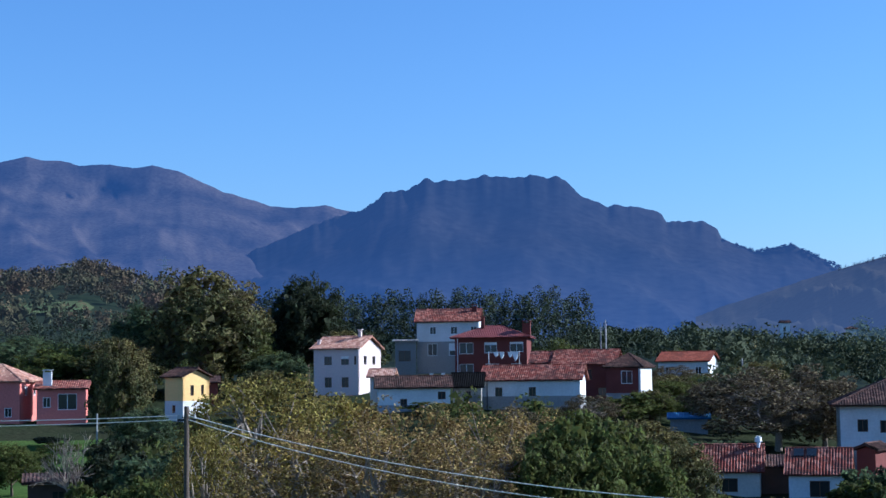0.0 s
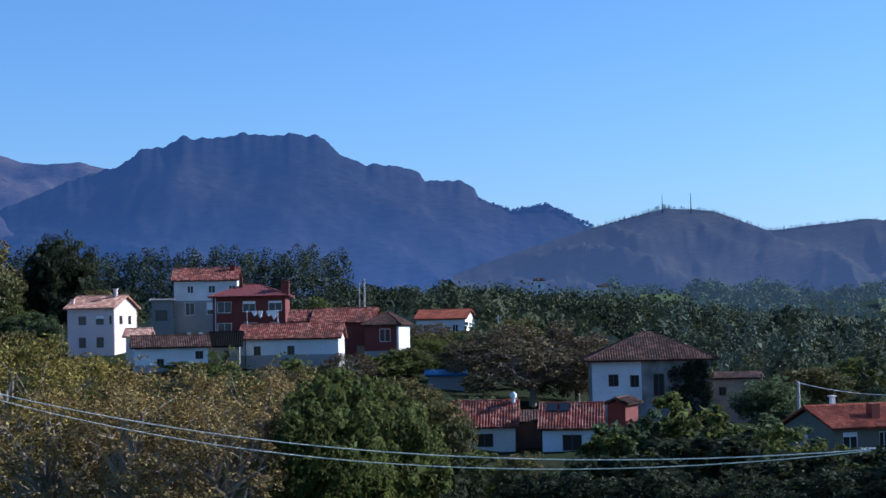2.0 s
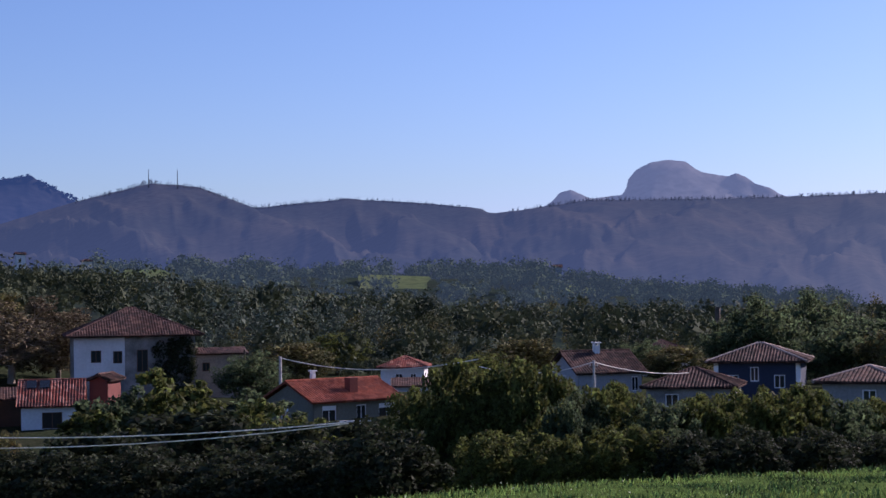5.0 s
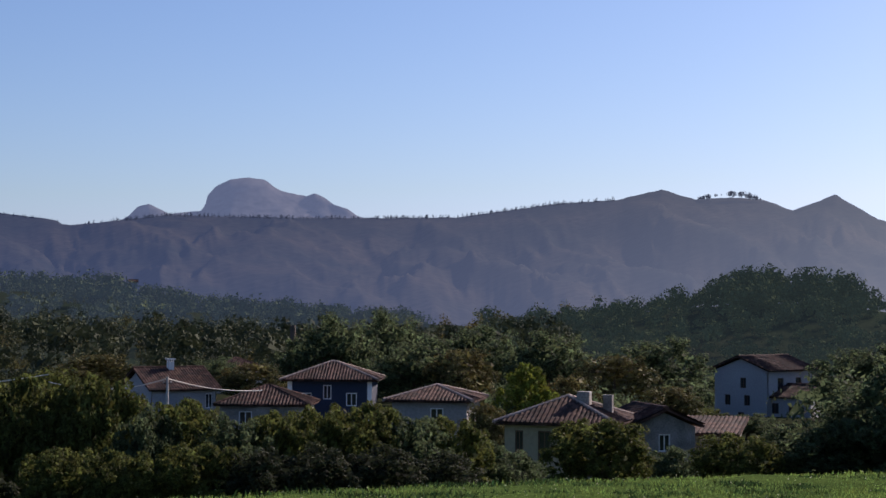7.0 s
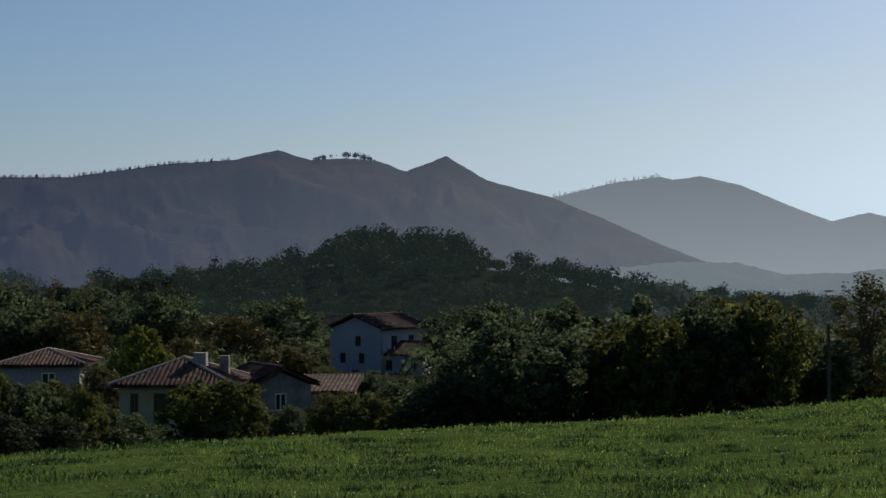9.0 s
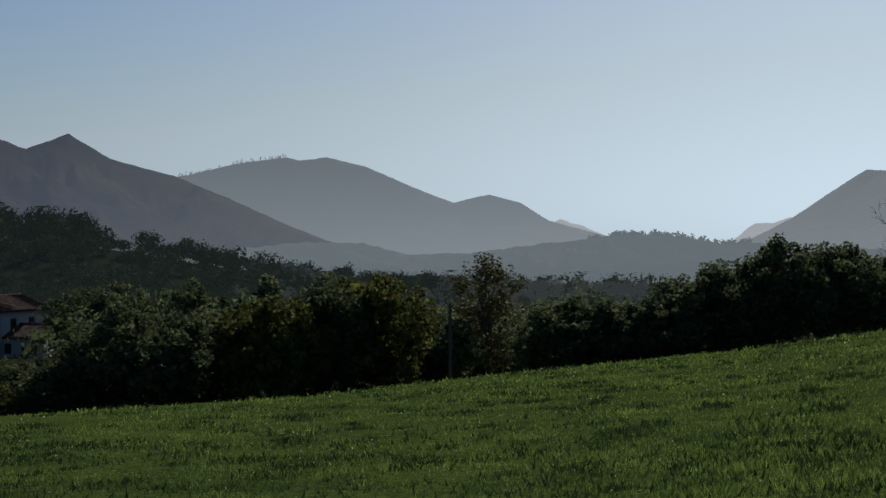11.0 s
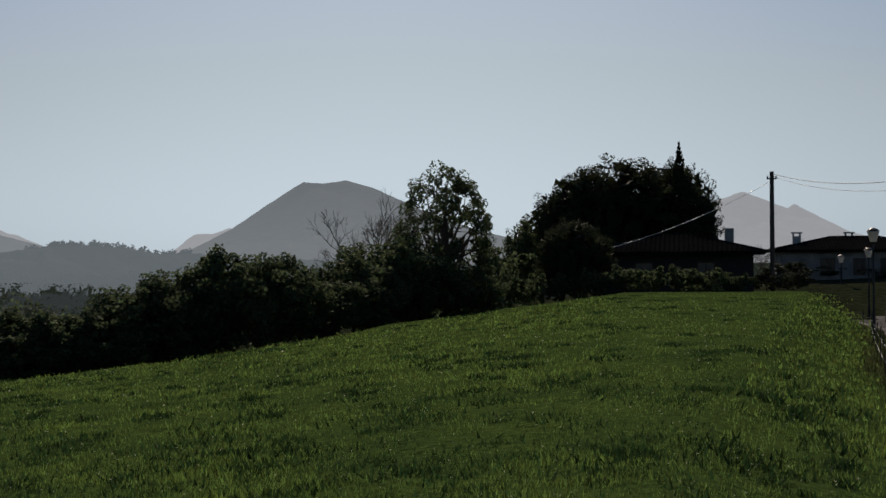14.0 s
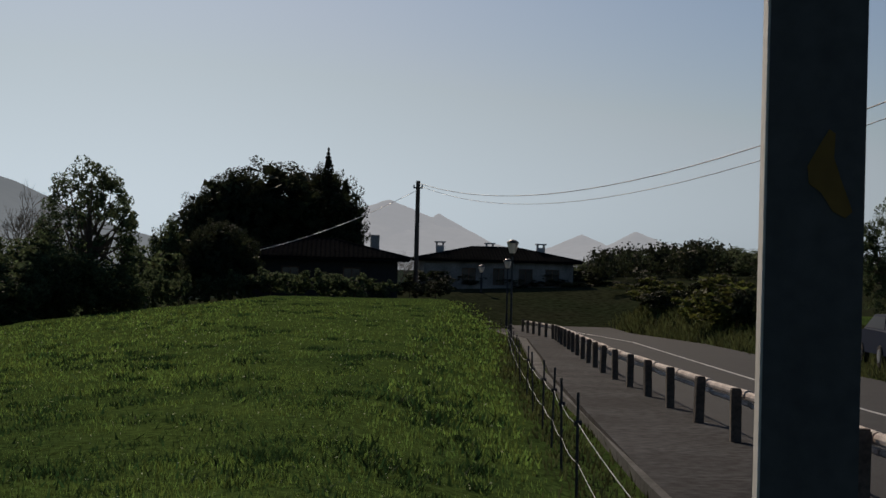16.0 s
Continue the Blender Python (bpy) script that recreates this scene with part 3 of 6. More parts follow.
def house(name, label, az, d, el_eave, w, depth, rise, kind, wall, roof, windows=(), side=(), turn=0.0, over=0.4, frames=None, low=None, low_h=0.0, ridge_caps=True, category="house", left=(), ridge=None):
    """A house: its front faces the eye, turned by so many degrees. windows: (centre from the left as a share, top below the eave, width, height, blind)."""
    frames = frames or PAINT
    c = at(az, el_eave, d)
    rot = radians(-az + turn)
    m0 = Matrix.Translation((c.x, c.y, 0)) @ Matrix.Rotation(rot, 4, "Z")
    corners = [m0 @ Vector((x, y, 0)) for x in (-w / 2, w / 2) for y in (0, depth)]
    base = min(ground_z(p.x, p.y) for p in corners) - 0.4
    h = max(2.2, c.z - base)
    root = thing(name, Matrix.Translation((c.x, c.y, c.z - h)) @ Matrix.Rotation(rot, 4, "Z"), label, category)
    front = Matrix.Translation((-w / 2, 0, 0))
    right = Matrix.Translation((w / 2, 0.003, 0)) @ Matrix.Rotation(radians(90), 4, "Z")
    leftm = Matrix.Translation((-w / 2, depth - 0.003, 0)) @ Matrix.Rotation(radians(-90), 4, "Z")
    back = Matrix.Translation((w / 2, depth, 0)) @ Matrix.Rotation(radians(180), 4, "Z")
    for face, length, wins in ((front, w, windows), (right, depth - 0.006, side), (leftm, depth - 0.006, left), (back, w, ())):
        holes = []
        for q in wins:
            x, t, ww, hh = q[:4]
            x0 = x * length - ww / 2
            holes.append((x0, x0 + ww, max(0.05, h - t - hh), h - t))
        part("wall", solid("wall", *moved(wall_sheet(length, h, holes, 0.3), face), wall), root)
        if low and face in (front, right):
            zl = low_h if low_h > 0 else h + low_h
            part("wall_base", solid("wall_base", *moved(wall_sheet(length, zl, [(a, b, z0, min(z1, zl - 0.02)) for a, b, z0, z1 in holes if z0 < zl - 0.1], 0.012), face @ Matrix.Translation((0, -0.012, 0))), low), root, "differently coloured lower wall")
        for q, (x0, x1, z0, z1) in zip(wins, holes):
            window_parts(root, face, x0, x1, z0, z1, frames, q[4] if len(q) > 4 else 0.0)
    part("ceiling_slab", solid("ceiling_slab", *box(-w / 2 + 0.31, w / 2 - 0.31, 0.31, depth - 0.31, h - 0.2, h - 0.05), DARK), root)
    W, D = w + 2 * over, depth + 2 * over
    if kind == "ridge_across":
        up_f, up_b = (0, D / 2, rise), (0, -D / 2, rise)
        run = math.hypot(D / 2, rise)
        sheets = [((-W / 2, -over, h), (1, 0, 0), up_f, W, run, 0, 0), ((W / 2, depth + over, h), (-1, 0, 0), up_b, W, run, 0, 0)]
        zr = h + rise
        caps = [((-W / 2, depth / 2, zr + 0.12), (W / 2, depth / 2, zr + 0.12))]
        gr = rise * depth / D
        for x in (-w / 2, w / 2 - 0.3):
            tri = ([(x, 0, h), (x, depth, h), (x, depth / 2, h + gr), (x + 0.3, 0, h), (x + 0.3, depth, h), (x + 0.3, depth / 2, h + gr)],
                   [(0, 2, 1), (3, 4, 5), (0, 1, 4, 3), (1, 2, 5, 4), (2, 0, 3, 5)])
            part("gable", solid("gable", *tri, wall), root)
    elif kind == "ridge_away":
        run = math.hypot(W / 2, rise)
        sheets = [((-W / 2, depth + over, h), (0, -1, 0), (W / 2, 0, rise), D, run, 0, 0), ((W / 2, -over, h), (0, 1, 0), (-W / 2, 0, rise), D, run, 0, 0)]
        zr = h + rise
        caps = [((0, -over, zr + 0.12), (0, depth + over, zr + 0.12))]
        gr = rise * w / W
        for y in (0, depth - 0.3):
            tri = ([(-w / 2, y, h), (w / 2, y, h), (0, y, h + gr), (-w / 2, y + 0.3, h), (w / 2, y + 0.3, h), (0, y + 0.3, h + gr)],
                   [(0, 1, 2), (3, 5, 4), (0, 3, 4, 1), (1, 4, 5, 2), (2, 5, 3, 0)])
            part("gable", solid("gable", *tri, wall), root)
    elif kind == "shed":
        run = math.hypot(D, rise)
        sheets = [((-W / 2, -over, h), (1, 0, 0), (0, D, rise), W, run, 0, 0)]
        caps = []
    else:
        half = min(W, D) / 2
        run_f = math.hypot(D / 2, rise)
        hip = min(half, W / 2)
        hy = D / 2
        rsx = math.hypot(hip, rise)
        sheets = [((-W / 2, -over, h), (1, 0, 0), (0, D / 2, rise), W, run_f, hip, hip), ((W / 2, depth + over, h), (-1, 0, 0), (0, -D / 2, rise), W, run_f, hip, hip),
                  ((-W / 2, depth + over, h), (0, -1, 0), (hip, 0, rise), D, rsx, hy, hy), ((W / 2, -over, h), (0, 1, 0), (-hip, 0, rise), D, rsx, hy, hy)]
        zr = h + rise
        a, b = (-W / 2 + hip, depth / 2, zr + 0.1), (W / 2 - hip, depth / 2, zr + 0.1)
        caps = [((-W / 2, -over, h + 0.12), a), ((W / 2, -over, h + 0.12), b), ((-W / 2, depth + over, h + 0.12), a), ((W / 2, depth + over, h + 0.12), b)]
        if W / 2 - hip > 0.2:
            caps.append((a, b))
    for s in sheets:
        part("roof", solid("roof", *roof_sheet(*s), roof), root)
    if ridge_caps:
        for a, b in caps:
            # a given ridge material paints the glare onto these caps
            part("ridge_tiles", solid("ridge_tiles", *rod(a, b, 0.13, 0.13, 8), ridge or roof), root, "ridge tiles painted pale for the sun's glare" if ridge else "")
    return root, h, rise


def chimney(root, x, y, z, w, h, mat, cap=True):
    ch = part("chimney", solid("chimney", *box(x - w / 2, x + w / 2, y - w / 2, y + w / 2, z - 1.2, z + h), mat), root)
    if cap:
        legs = [box(x + sx_ * (w / 2 - 0.06) - 0.05, x + sx_ * (w / 2 - 0.06) + 0.05, y + sy_ * (w / 2 - 0.06) - 0.05, y + sy_ * (w / 2 - 0.06) + 0.05, z + h, z + h + 0.22) for sx_ in (-1, 1) for sy_ in (-1, 1)]
        part("chimney_cap", solid("chimney_cap", *join(*legs, box(x - w / 2 - 0.1, x + w / 2 + 0.1, y - w / 2 - 0.1, y + w / 2 + 0.1, z + h + 0.22, z + h + 0.32)), mat), ch)
    return ch


def dish(root, x, y, z, r=0.4):
    v, f = [(x, y, z)], []
    for k, (rr, dy) in enumerate(((0.5, -0.03), (1.0, -0.12))):
        v += [(x + r * rr * math.cos(j * math.pi / 6), y + dy, z + r * rr * math.sin(j * math.pi / 6)) for j in range(12)]
    for j in range(12):
        f += [(0, 1 + j, 1 + (j + 1) % 12), (1 + j, 13 + j, 13 + (j + 1) % 12, 1 + (j + 1) % 12)]
    part("satellite_dish", solid("satellite_dish", *join((v, f), rod((x, y, z), (x, y, z - 1.0), 0.04, 0.04)), PAINT), root, "white satellite dish on a mast")


# village on the rise
h1, hh, rr = house("white_house", "pinkish white two-storey house with pale tiled gable roof", -3.6, 220, 0.98, 6.4, 7.0, 1.6, "ridge_across", PINKISH, TILE_PALE,
                   [(0.32, 0.9, 1.1, 1.1), (0.70, 0.9, 1.1, 1.1, 0.3), (0.93, 0.9, 0.35, 1.1), (0.32, 3.6, 1.0, 1.3), (0.70, 3.6, 1.0, 1.3)], [(0.3, 0.9, 0.9, 1.1), (0.68, 0.9, 0.9, 1.1)], turn=-26, frames=SHUTTER)
chimney(h1, 2.0, 3.2, hh + rr, 0.4, 0.7, PINKISH)
chimney(h1, -2.9, 1.0, hh + 0.5, 0.35, 0.5, PINKISH)
h2, hh, rr = house("tall_white_house", "tall white house with grey ground floor and tiled roof", 0.18, 262, 1.86, 9.6, 7.5, 2.0, "ridge_across", WHITE, TILE,
                   [(0.26, 0.7, 1.0, 1.2), (0.60, 0.7, 1.1, 1.2), (0.92, 0.7, 1.0, 1.2), (0.25, 3.3, 1.5, 1.9), (0.62, 3.3, 2.0, 1.9, 0.6), (0.93, 3.3, 1.2, 1.5)], turn=-4, low=GREY, low_h=-3.0)
chimney(h2, 4.0, 3.0, hh + rr - 0.4, 0.7, 0.9, BRICK)
house("garage_annex", "low grey flat garage beside the white house", -1.25, 258, 1.22, 3.2, 5, 0.3, "shed", GREY, GREY, [(0.45, 1.4, 1.8, 1.6)], frames=SHUTTER, ridge_caps=False, category="garage")
h3, hh, rr = house("red_house", "dark red two-storey house with red roof and chimney", 1.62, 240, 1.30, 10.2, 8.0, 1.7, "hip", BRICK, RED_SHEET,
                   [(0.16, 0.6, 2.0, 1.6), (0.50, 0.6, 1.8, 1.5, 0.25), (0.86, 0.6, 1.9, 1.4, 0.2), (0.16, 3.6, 2.0, 1.5), (0.52, 3.6, 1.9, 1.2), (0.85, 3.6, 1.4, 1.5)], turn=-6, over=0.6)
chimney(h3, 5.0, 1.6, hh + 1.2, 1.1, 0.9, BRICK)
chimney(h3, -1.4, 3.0, hh + rr, 0.5, 1.2, BRICK)
part("drainpipe", solid("drainpipe", *rod((-4.7, -0.08, 0), (-4.7, -0.08, hh), 0.07, 0.07), PAINT), h3, "white drainpipe")
h4, hh, rr = house("long_white_barn", "long whitewashed barn with grey base and tiled roof", 2.95, 200, -0.15, 11.6, 5.6, 1.7, "ridge_across", WHITE, TILE,
                   [(0.17, 0.75, 0.85, 1.1), (0.515, 0.75, 0.85, 1.1)], turn=-9, low=GREY, low_h=-1.8, frames=SHUTTER)
part("drainpipe", solid("drainpipe", *rod((-5.2, -0.1, 0.2), (-5.2, -0.1, hh), 0.06, 0.06), DARK_STEEL), h4)
rs, hh, rr = house("ruined_shed", "low whitewashed house with sagging broken tiled roof", -0.97, 196, -0.36, 8.3, 5, 1.3, "ridge_across", WHITE, TILE_OLD, [(0.88, 0.4, 0.9, 0.9), (0.35, 1.2, 0.8, 0.9)], turn=3, frames=SHUTTER, low=PALE, low_h=-1.9)
for x in (2.2, 3.6):
    chimney(rs, x, 3.4, hh + 1.0, 0.42, 0.75, WHITE, cap=False)
house("stone_shed", "low grey stone shed with dark tiled roof", 0.80, 198, -0.36, 3.3, 5, 1.6, "ridge_across", STAINED, SLATE, [(0.55, 0.4, 0.6, 0.7)], turn=-4, frames=SHUTTER, category="shed")
house("small_shed", "small pale shed with tiled roof", -2.1, 205, 0.02, 2.6, 3, 0.9, "ridge_across", CREAM, TILE_PALE, [], turn=-10, category="shed")
h5, hh, rr = house("brick_house", "brown brick house with tiled roof and white end wall", 4.75, 226, 0.36, 8.0, 6.5, 1.9, "ridge_across", BRICK, TILE, [(0.55, 0.6, 1.3, 1.4), (0.8, 3.0, 1.2, 1.2)], turn=-10, frames=SHUTTER)
h6, hh, rr = house("brick_corner_house", "dark brick house with white corner and hipped roof", 6.05, 222, 0.25, 4.6, 6.5, 1.8, "hip", BRICK, TILE_OLD, [(0.6, 0.4, 1.5, 1.7), (0.6, 3.6, 1.2, 1.3)], turn=-14, low=GREY, low_h=-3.3)
part("corner_wall", solid("corner_wall", *box(2.05, 2.33, -0.03, 6.4, 0, hh - 0.1), WHITE), h6, "white rendered end wall")
house("orange_roof_house", "white house with bright orange tiled roof", 8.05, 270, 0.42, 8.0, 7, 1.5, "ridge_across", WHITE, TILE_NEW, [(0.2, 0.8, 1, 1.2), (0.8, 0.8, 1.0, 1.2)], [(0.5, 0.8, 1, 1.2)], turn=-14)
house("red_link_roof", "low brick outbuilding with tiled roof", 3.35, 228, 0.42, 3.0, 5, 1.5, "ridge_across", BRICK, TILE, [], turn=-8, category="outbuilding")
h7, hh, rr = house("pink_house", "pink rendered house with hipped tiled roof", -14.9, 205, 0.02, 7.0, 7, 2.0, "hip", PINK, TILE_PALE, [(0.2, 1.2, 1.2, 1.2), (0.55, 1.2, 1.2, 1.2), (0.8, 3.0, 0.9, 1.1)], [(0.3, 0.4, 0.9, 1.2), (0.7, 0.4, 0.9, 1.2)], turn=-22)
h8, hh, rr = house("pink_annex", "pink annex with tiled lean-to roof and white chimney", -12.65, 203, -0.24, 5.6, 4, 0.9, "shed", PINK, TILE, [(0.2, 0.9, 0.9, 1.2), (0.62, 0.5, 2.2, 1.9)], turn=-4)
chimney(h8, -1.7, 1.5, hh + 0.6, 1.0, 1.4, WHITE)
h9, hh, rr = house("yellow_house", "narrow yellow house with pale stone base", -9.0, 200, 0.1, 3.5, 3.8, 1.0, "ridge_across", YELLOW, TILE_OLD, [(0.5, 3.2, 0.6, 0.9)], [(0.35, 0.9, 0.5, 1.2), (0.74, 0.9, 0.4, 1.2)], turn=-54, low=WHITE, low_h=-2.7, frames=SHUTTER, over=0.45)
house("brick_red_annex", "low dark red outbuilding behind the yellow house", -7.9, 214, -0.1, 2.6, 3, 0.8, "shed", BRICK, TILE_OLD, [], category="outbuilding")
house("low_red_shed", "low brown shed with old tiled roof among bushes", -12.9, 120, -3.3, 3.4, 3, 0.4, "shed", SHUTTER, TILE_OLD, [(0.6, 0.5, 0.9, 1.0)], frames=SHUTTER, category="shed")
house("low_tiled_shed", "low shed with grey tiles among bushes", -10.3, 118, -3.3, 2.2, 2.4, 0.5, "shed", GREY, TILE_OLD, [], category="shed")
# twin-roofed house
h10, hh, rr = house("twin_roof_house", "white house under ribbed red tiles, a white flue", 9.45, 152, -3.26, 5.5, 5.0, 2.2, "ridge_across", CREAM, TILE, [(0.5, 0.5, 1.6, 1.2)], turn=-3, frames=SHUTTER)
part("flue", solid("flue", *join(rod((2.6, 2.2, hh + 0.8), (2.6, 2.2, hh + 3.1), 0.16, 0.16, 10), rod((2.6, 2.2, hh + 2.6), (2.6, 2.2, hh + 3.0), 0.3, 0.3, 10)), PAINT), h10, "white metal flue")
h11, hh, rr = house("twin_roof_house", "white house under ribbed red tiles with roof light", 12.36, 150, -3.36, 5.0, 5.0, 2.1, "ridge_across", WHITE, TILE, [(0.52, 0.45, 1.7, 1.4)], turn=-3, frames=SHUTTER)
sl = math.atan2(2.1, 2.9)
for x in (-0.6, -1.7):
    part("roof_light", solid("roof_light", *moved(box(-0.42, 0.42, -0.5, 0.5, 0.12, 0.26), Matrix.Translation((x, 2.0, hh + 1.72)) @ Matrix.Rotation(sl, 4, "X")), GLASS), h11, "small glazed roof light")
house("link_building", "dark brick building between two red roofs", 10.92, 154, -3.1, 2.6, 4, 0.8, "shed", SHUTTER, TILE_OLD, [], category="outbuilding")
# hipped old house with ruin
h12, hh, rr = house("old_hipped_house", "old white and stained house with wide hipped roof", 15.1, 170, -1.1, 11.8, 11.0, 2.7, "hip", STAINED, TILE_OLD,
                    [(0.18, 1.3, 1.0, 1.2), (0.36, 1.4, 0.9, 1.2), (0.56, 1.3, 1.1, 2.2), (0.82, 1.3, 1.0, 1.4)], turn=4, frames=SHUTTER, over=0.8)
part("white_bay", solid("white_bay", *wall_sheet(4.9, 4.2, [(1.62, 2.62, 1.7, 2.9), (3.75, 4.65, 1.6, 2.8)], 0.02), WHITE), h12, "whitewashed part of the front").matrix_basis = Matrix.Translation((-5.9, -0.025, hh - 4.2))
ivy_c = [np.array([RNG.uniform(3.0, 5.8), -0.2, RNG.uniform(0.2, hh - 0.2)]) for _ in range(120)] + [np.array([RNG.uniform(1.8, 3.4), -0.15, RNG.uniform(hh * 0.35, hh - 0.3)]) for _ in range(18)]
IVY = (h12, ivy_c)
house("red_lean_to", "low red shed with tiled lean-to roof", 13.9, 158, -2.55, 1.7, 4, 0.5, "ridge_away", BRICK, TILE_OLD, [], turn=-18, category="shed")
house("ruin", "ruined stone wall with broken tiles and weeds", 17.8, 176, -1.75, 5.6, 3, 0.5, "shed", STONE, TILE_OLD, [(0.3, 0.8, 0.8, 0.9)], turn=6, frames=SHUTTER, category="ruin", ridge_caps=False)
# bungalow
h13, hh, rr = house("grey_bungalow", "grey bungalow with orange tiled roof and chimney", 22.47, 141, -3.4, 8.7, 7.3, 1.6, "ridge_across", OLIVE_GREY, TILE_NEW,
                    [(0.18, 0.25, 1.4, 1.5, 0.25), (0.55, 0.3, 1.0, 1.6), (0.85, 0.3, 1.7, 1.5, 0.25)], left=[(0.4, 0.5, 1.2, 1.3, 0.25)], turn=35, over=0.4)
chimney(h13, 0.3, 1.3, hh + 0.9, 0.8, 1.0, BRICK, cap=False)
chimney(h13, -1.6, 4.2, hh + rr, 0.35, 0.6, PAINT)
h14, hh, rr = house("small_white_house", "small white house with red pyramid roof", 24.0, 188, -2.32, 4.8, 5, 1.15, "hip", WHITE, TILE, [(0.42, 0.6, 0.9, 1.3), (0.75, 0.6, 0.7, 1.6)], turn=-6)
house("low_white_outbuilding", "low white outbuilding with red roof", 24.3, 180, -2.95, 3.6, 3, 0.7, "shed", WHITE, TILE_OLD, [], category="outbuilding")
# houses behind the hedge
h15, hh, rr = house("white_gable_house", "white gabled house with dark tiled roof", 31.0, 150, -2.6, 6.0, 6.7, 1.8, "ridge_across", PALE, TILE_OLD, [(0.9, 0.3, 0.7, 1.3)], left=[(0.5, 0.2, 0.8, 1.1)], turn=24)
chimney(h15, 0.0, 3.0, hh + rr, 0.5, 0.6, WHITE)
house("low_red_roof", "low building with red tiled hipped roof", 33.6, 128, -3.12, 6.4, 6.0, 1.3, "hip", STAINED, TILE_OLD, [(0.3, 0.4, 1, 1)], turn=-8, category="outbuilding")
house("distant_tiled_house", "white house with red tiled roof among trees", 32.9, 230, -1.9, 6.4, 6, 1.4, "hip", CREAM, TILE_OLD, [(0.2, 0.5, 0.9, 1.1), (0.7, 0.5, 0.9, 1.1)], turn=14)
h16, hh, rr = house("blue_house", "dark blue house with white window surrounds, hipped roof", 35.85, 142, -2.28, 7.0, 6.5, 1.4, "hip", BLUE, TILE_OLD, [(0.22, 1.0, 0.9, 1.1), (0.47, 0.35, 0.7, 1.2), (0.76, 1.0, 0.9, 1.1)], turn=-6, over=0.6, ridge=RIDGE_GLARE)
for x in (-3.53, 3.15):
    part("corner_board", solid("corner_board", *box(x, x + 0.38, -0.03, 0.0, 0, hh), PAINT), h16, "white corner quoins")
h17, hh, rr = house("pale_house", "grey house with brown hipped roof", 39.2, 112, -2.98, 5.0, 6.0, 0.9, "hip", GREY, TILE_OLD, [(0.6, 0.4, 0.9, 1.2)], turn=-10, over=0.5, ridge=RIDGE_GLARE)
h18, hh, rr = house("cream_bungalow", "cream bungalow with brown hipped roof and chimneys", 43.5, 92, -3.72, 5.8, 6.2, 1.3, "hip", OCHRE, TILE_OLD, [(0.14, 0.35, 0.45, 1.3), (0.38, 0.35, 0.7, 1.6), (0.72, 0.4, 0.8, 1.5)], turn=-12, over=0.5, frames=SHUTTER, ridge=RIDGE_GLARE)
chimney(h18, 1.0, 2.6, hh + 1.0, 0.7, 0.7, STAINED, cap=False)
chimney(h18, 2.2, 3.4, hh + 0.9, 0.5, 0.6, STAINED, cap=False)
house("brown_roof_house", "stained grey house with brown tiled gables", 47.1, 96, -3.75, 3.6, 5, 0.95, "ridge_away", STAINED, TILE_OLD, [(0.5, 0.4, 0.7, 1.0)], turn=20, over=0.4)
house("brown_lean_to", "low stained outbuilding with brown tiled roof", 48.4, 100, -4.0, 3.4, 4, 0.7, "shed", STAINED, TILE_OLD, [], turn=-8, category="outbuilding")
h19, hh, rr = house("large_pale_house", "large three-storey pale house with tiled gable roof", 49.6, 200, -1.86, 7.4, 9.0, 1.6, "ridge_away", PALE, TILE_OLD,
                    [(0.55, 0.8, 0.8, 1.2), (0.25, 2.8, 0.8, 1.2), (0.62, 2.8, 0.8, 1.2), (0.5, 4.8, 0.9, 1.2)], [(0.3, 0.8, 1.2, 1.6), (0.7, 0.8, 1.2, 1.6)], turn=-36, over=0.6, frames=SHUTTER)
house("pale_wing", "lower pale wing with tiled roof and balcony", 51.1, 198, -2.75, 5.6, 6, 1.4, "ridge_across", PALE, TILE_OLD, [(0.25, 0.6, 0.9, 1.2), (0.7, 0.9, 1.8, 1.0)], turn=-18, frames=SHUTTER)
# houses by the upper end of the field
# shade of the tree and the backlight is put into these near-black colours
h20, hh, rr = house("dark_bungalow", "bungalow darkened as in shade beneath a great tree, brick chimney", 91.7, 93, 0.1, 8.4, 7, 1.0, "hip", DARK, SLATE, [(0.3, 0.4, 1.0, 1.2), (0.7, 0.4, 1.0, 1.2)], turn=0, over=0.6, frames=SHUTTER)
chimney(h20, 3.0, 3.0, hh + 0.7, 0.5, 0.75, STAINED, cap=False)
# darker render on the walls stands in for the villa's shaded side
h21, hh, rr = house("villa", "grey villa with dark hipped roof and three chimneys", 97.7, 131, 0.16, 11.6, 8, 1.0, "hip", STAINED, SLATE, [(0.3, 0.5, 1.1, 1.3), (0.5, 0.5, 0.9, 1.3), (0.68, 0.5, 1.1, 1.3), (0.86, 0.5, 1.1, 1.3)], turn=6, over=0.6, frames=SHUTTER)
for x, y in ((-4.4, 3.0), (-0.3, 4.6), (3.6, 3.0)):
    chimney(h21, x, y, hh + 0.75, 0.62, 0.45, CONCRETE)
# farmhouses on the far slope
house("far_farmhouse", "tiny white farmhouse on the wooded slope", 11.45, 620, 1.66, 3.2, 4, 0.7, "ridge_across", WHITE, TILE_OLD, [], turn=10)
house("far_farmhouse", "tiny cream farmhouse on the wooded slope", 13.55, 640, 1.42, 4, 4, 0.8, "hip", CREAM, TILE_OLD, [], turn=0)
house("far_farmhouse", "tiny pale farmhouse by a far meadow", 29.3, 735, 1.0, 3.4, 5, 1.0, "ridge_across", PALE, TILE_OLD, [], turn=0)

# ---------------------------------------------------------------- trees
def unit(v):
    return v / (np.linalg.norm(v, axis=1)[:, None] + 1e-9)


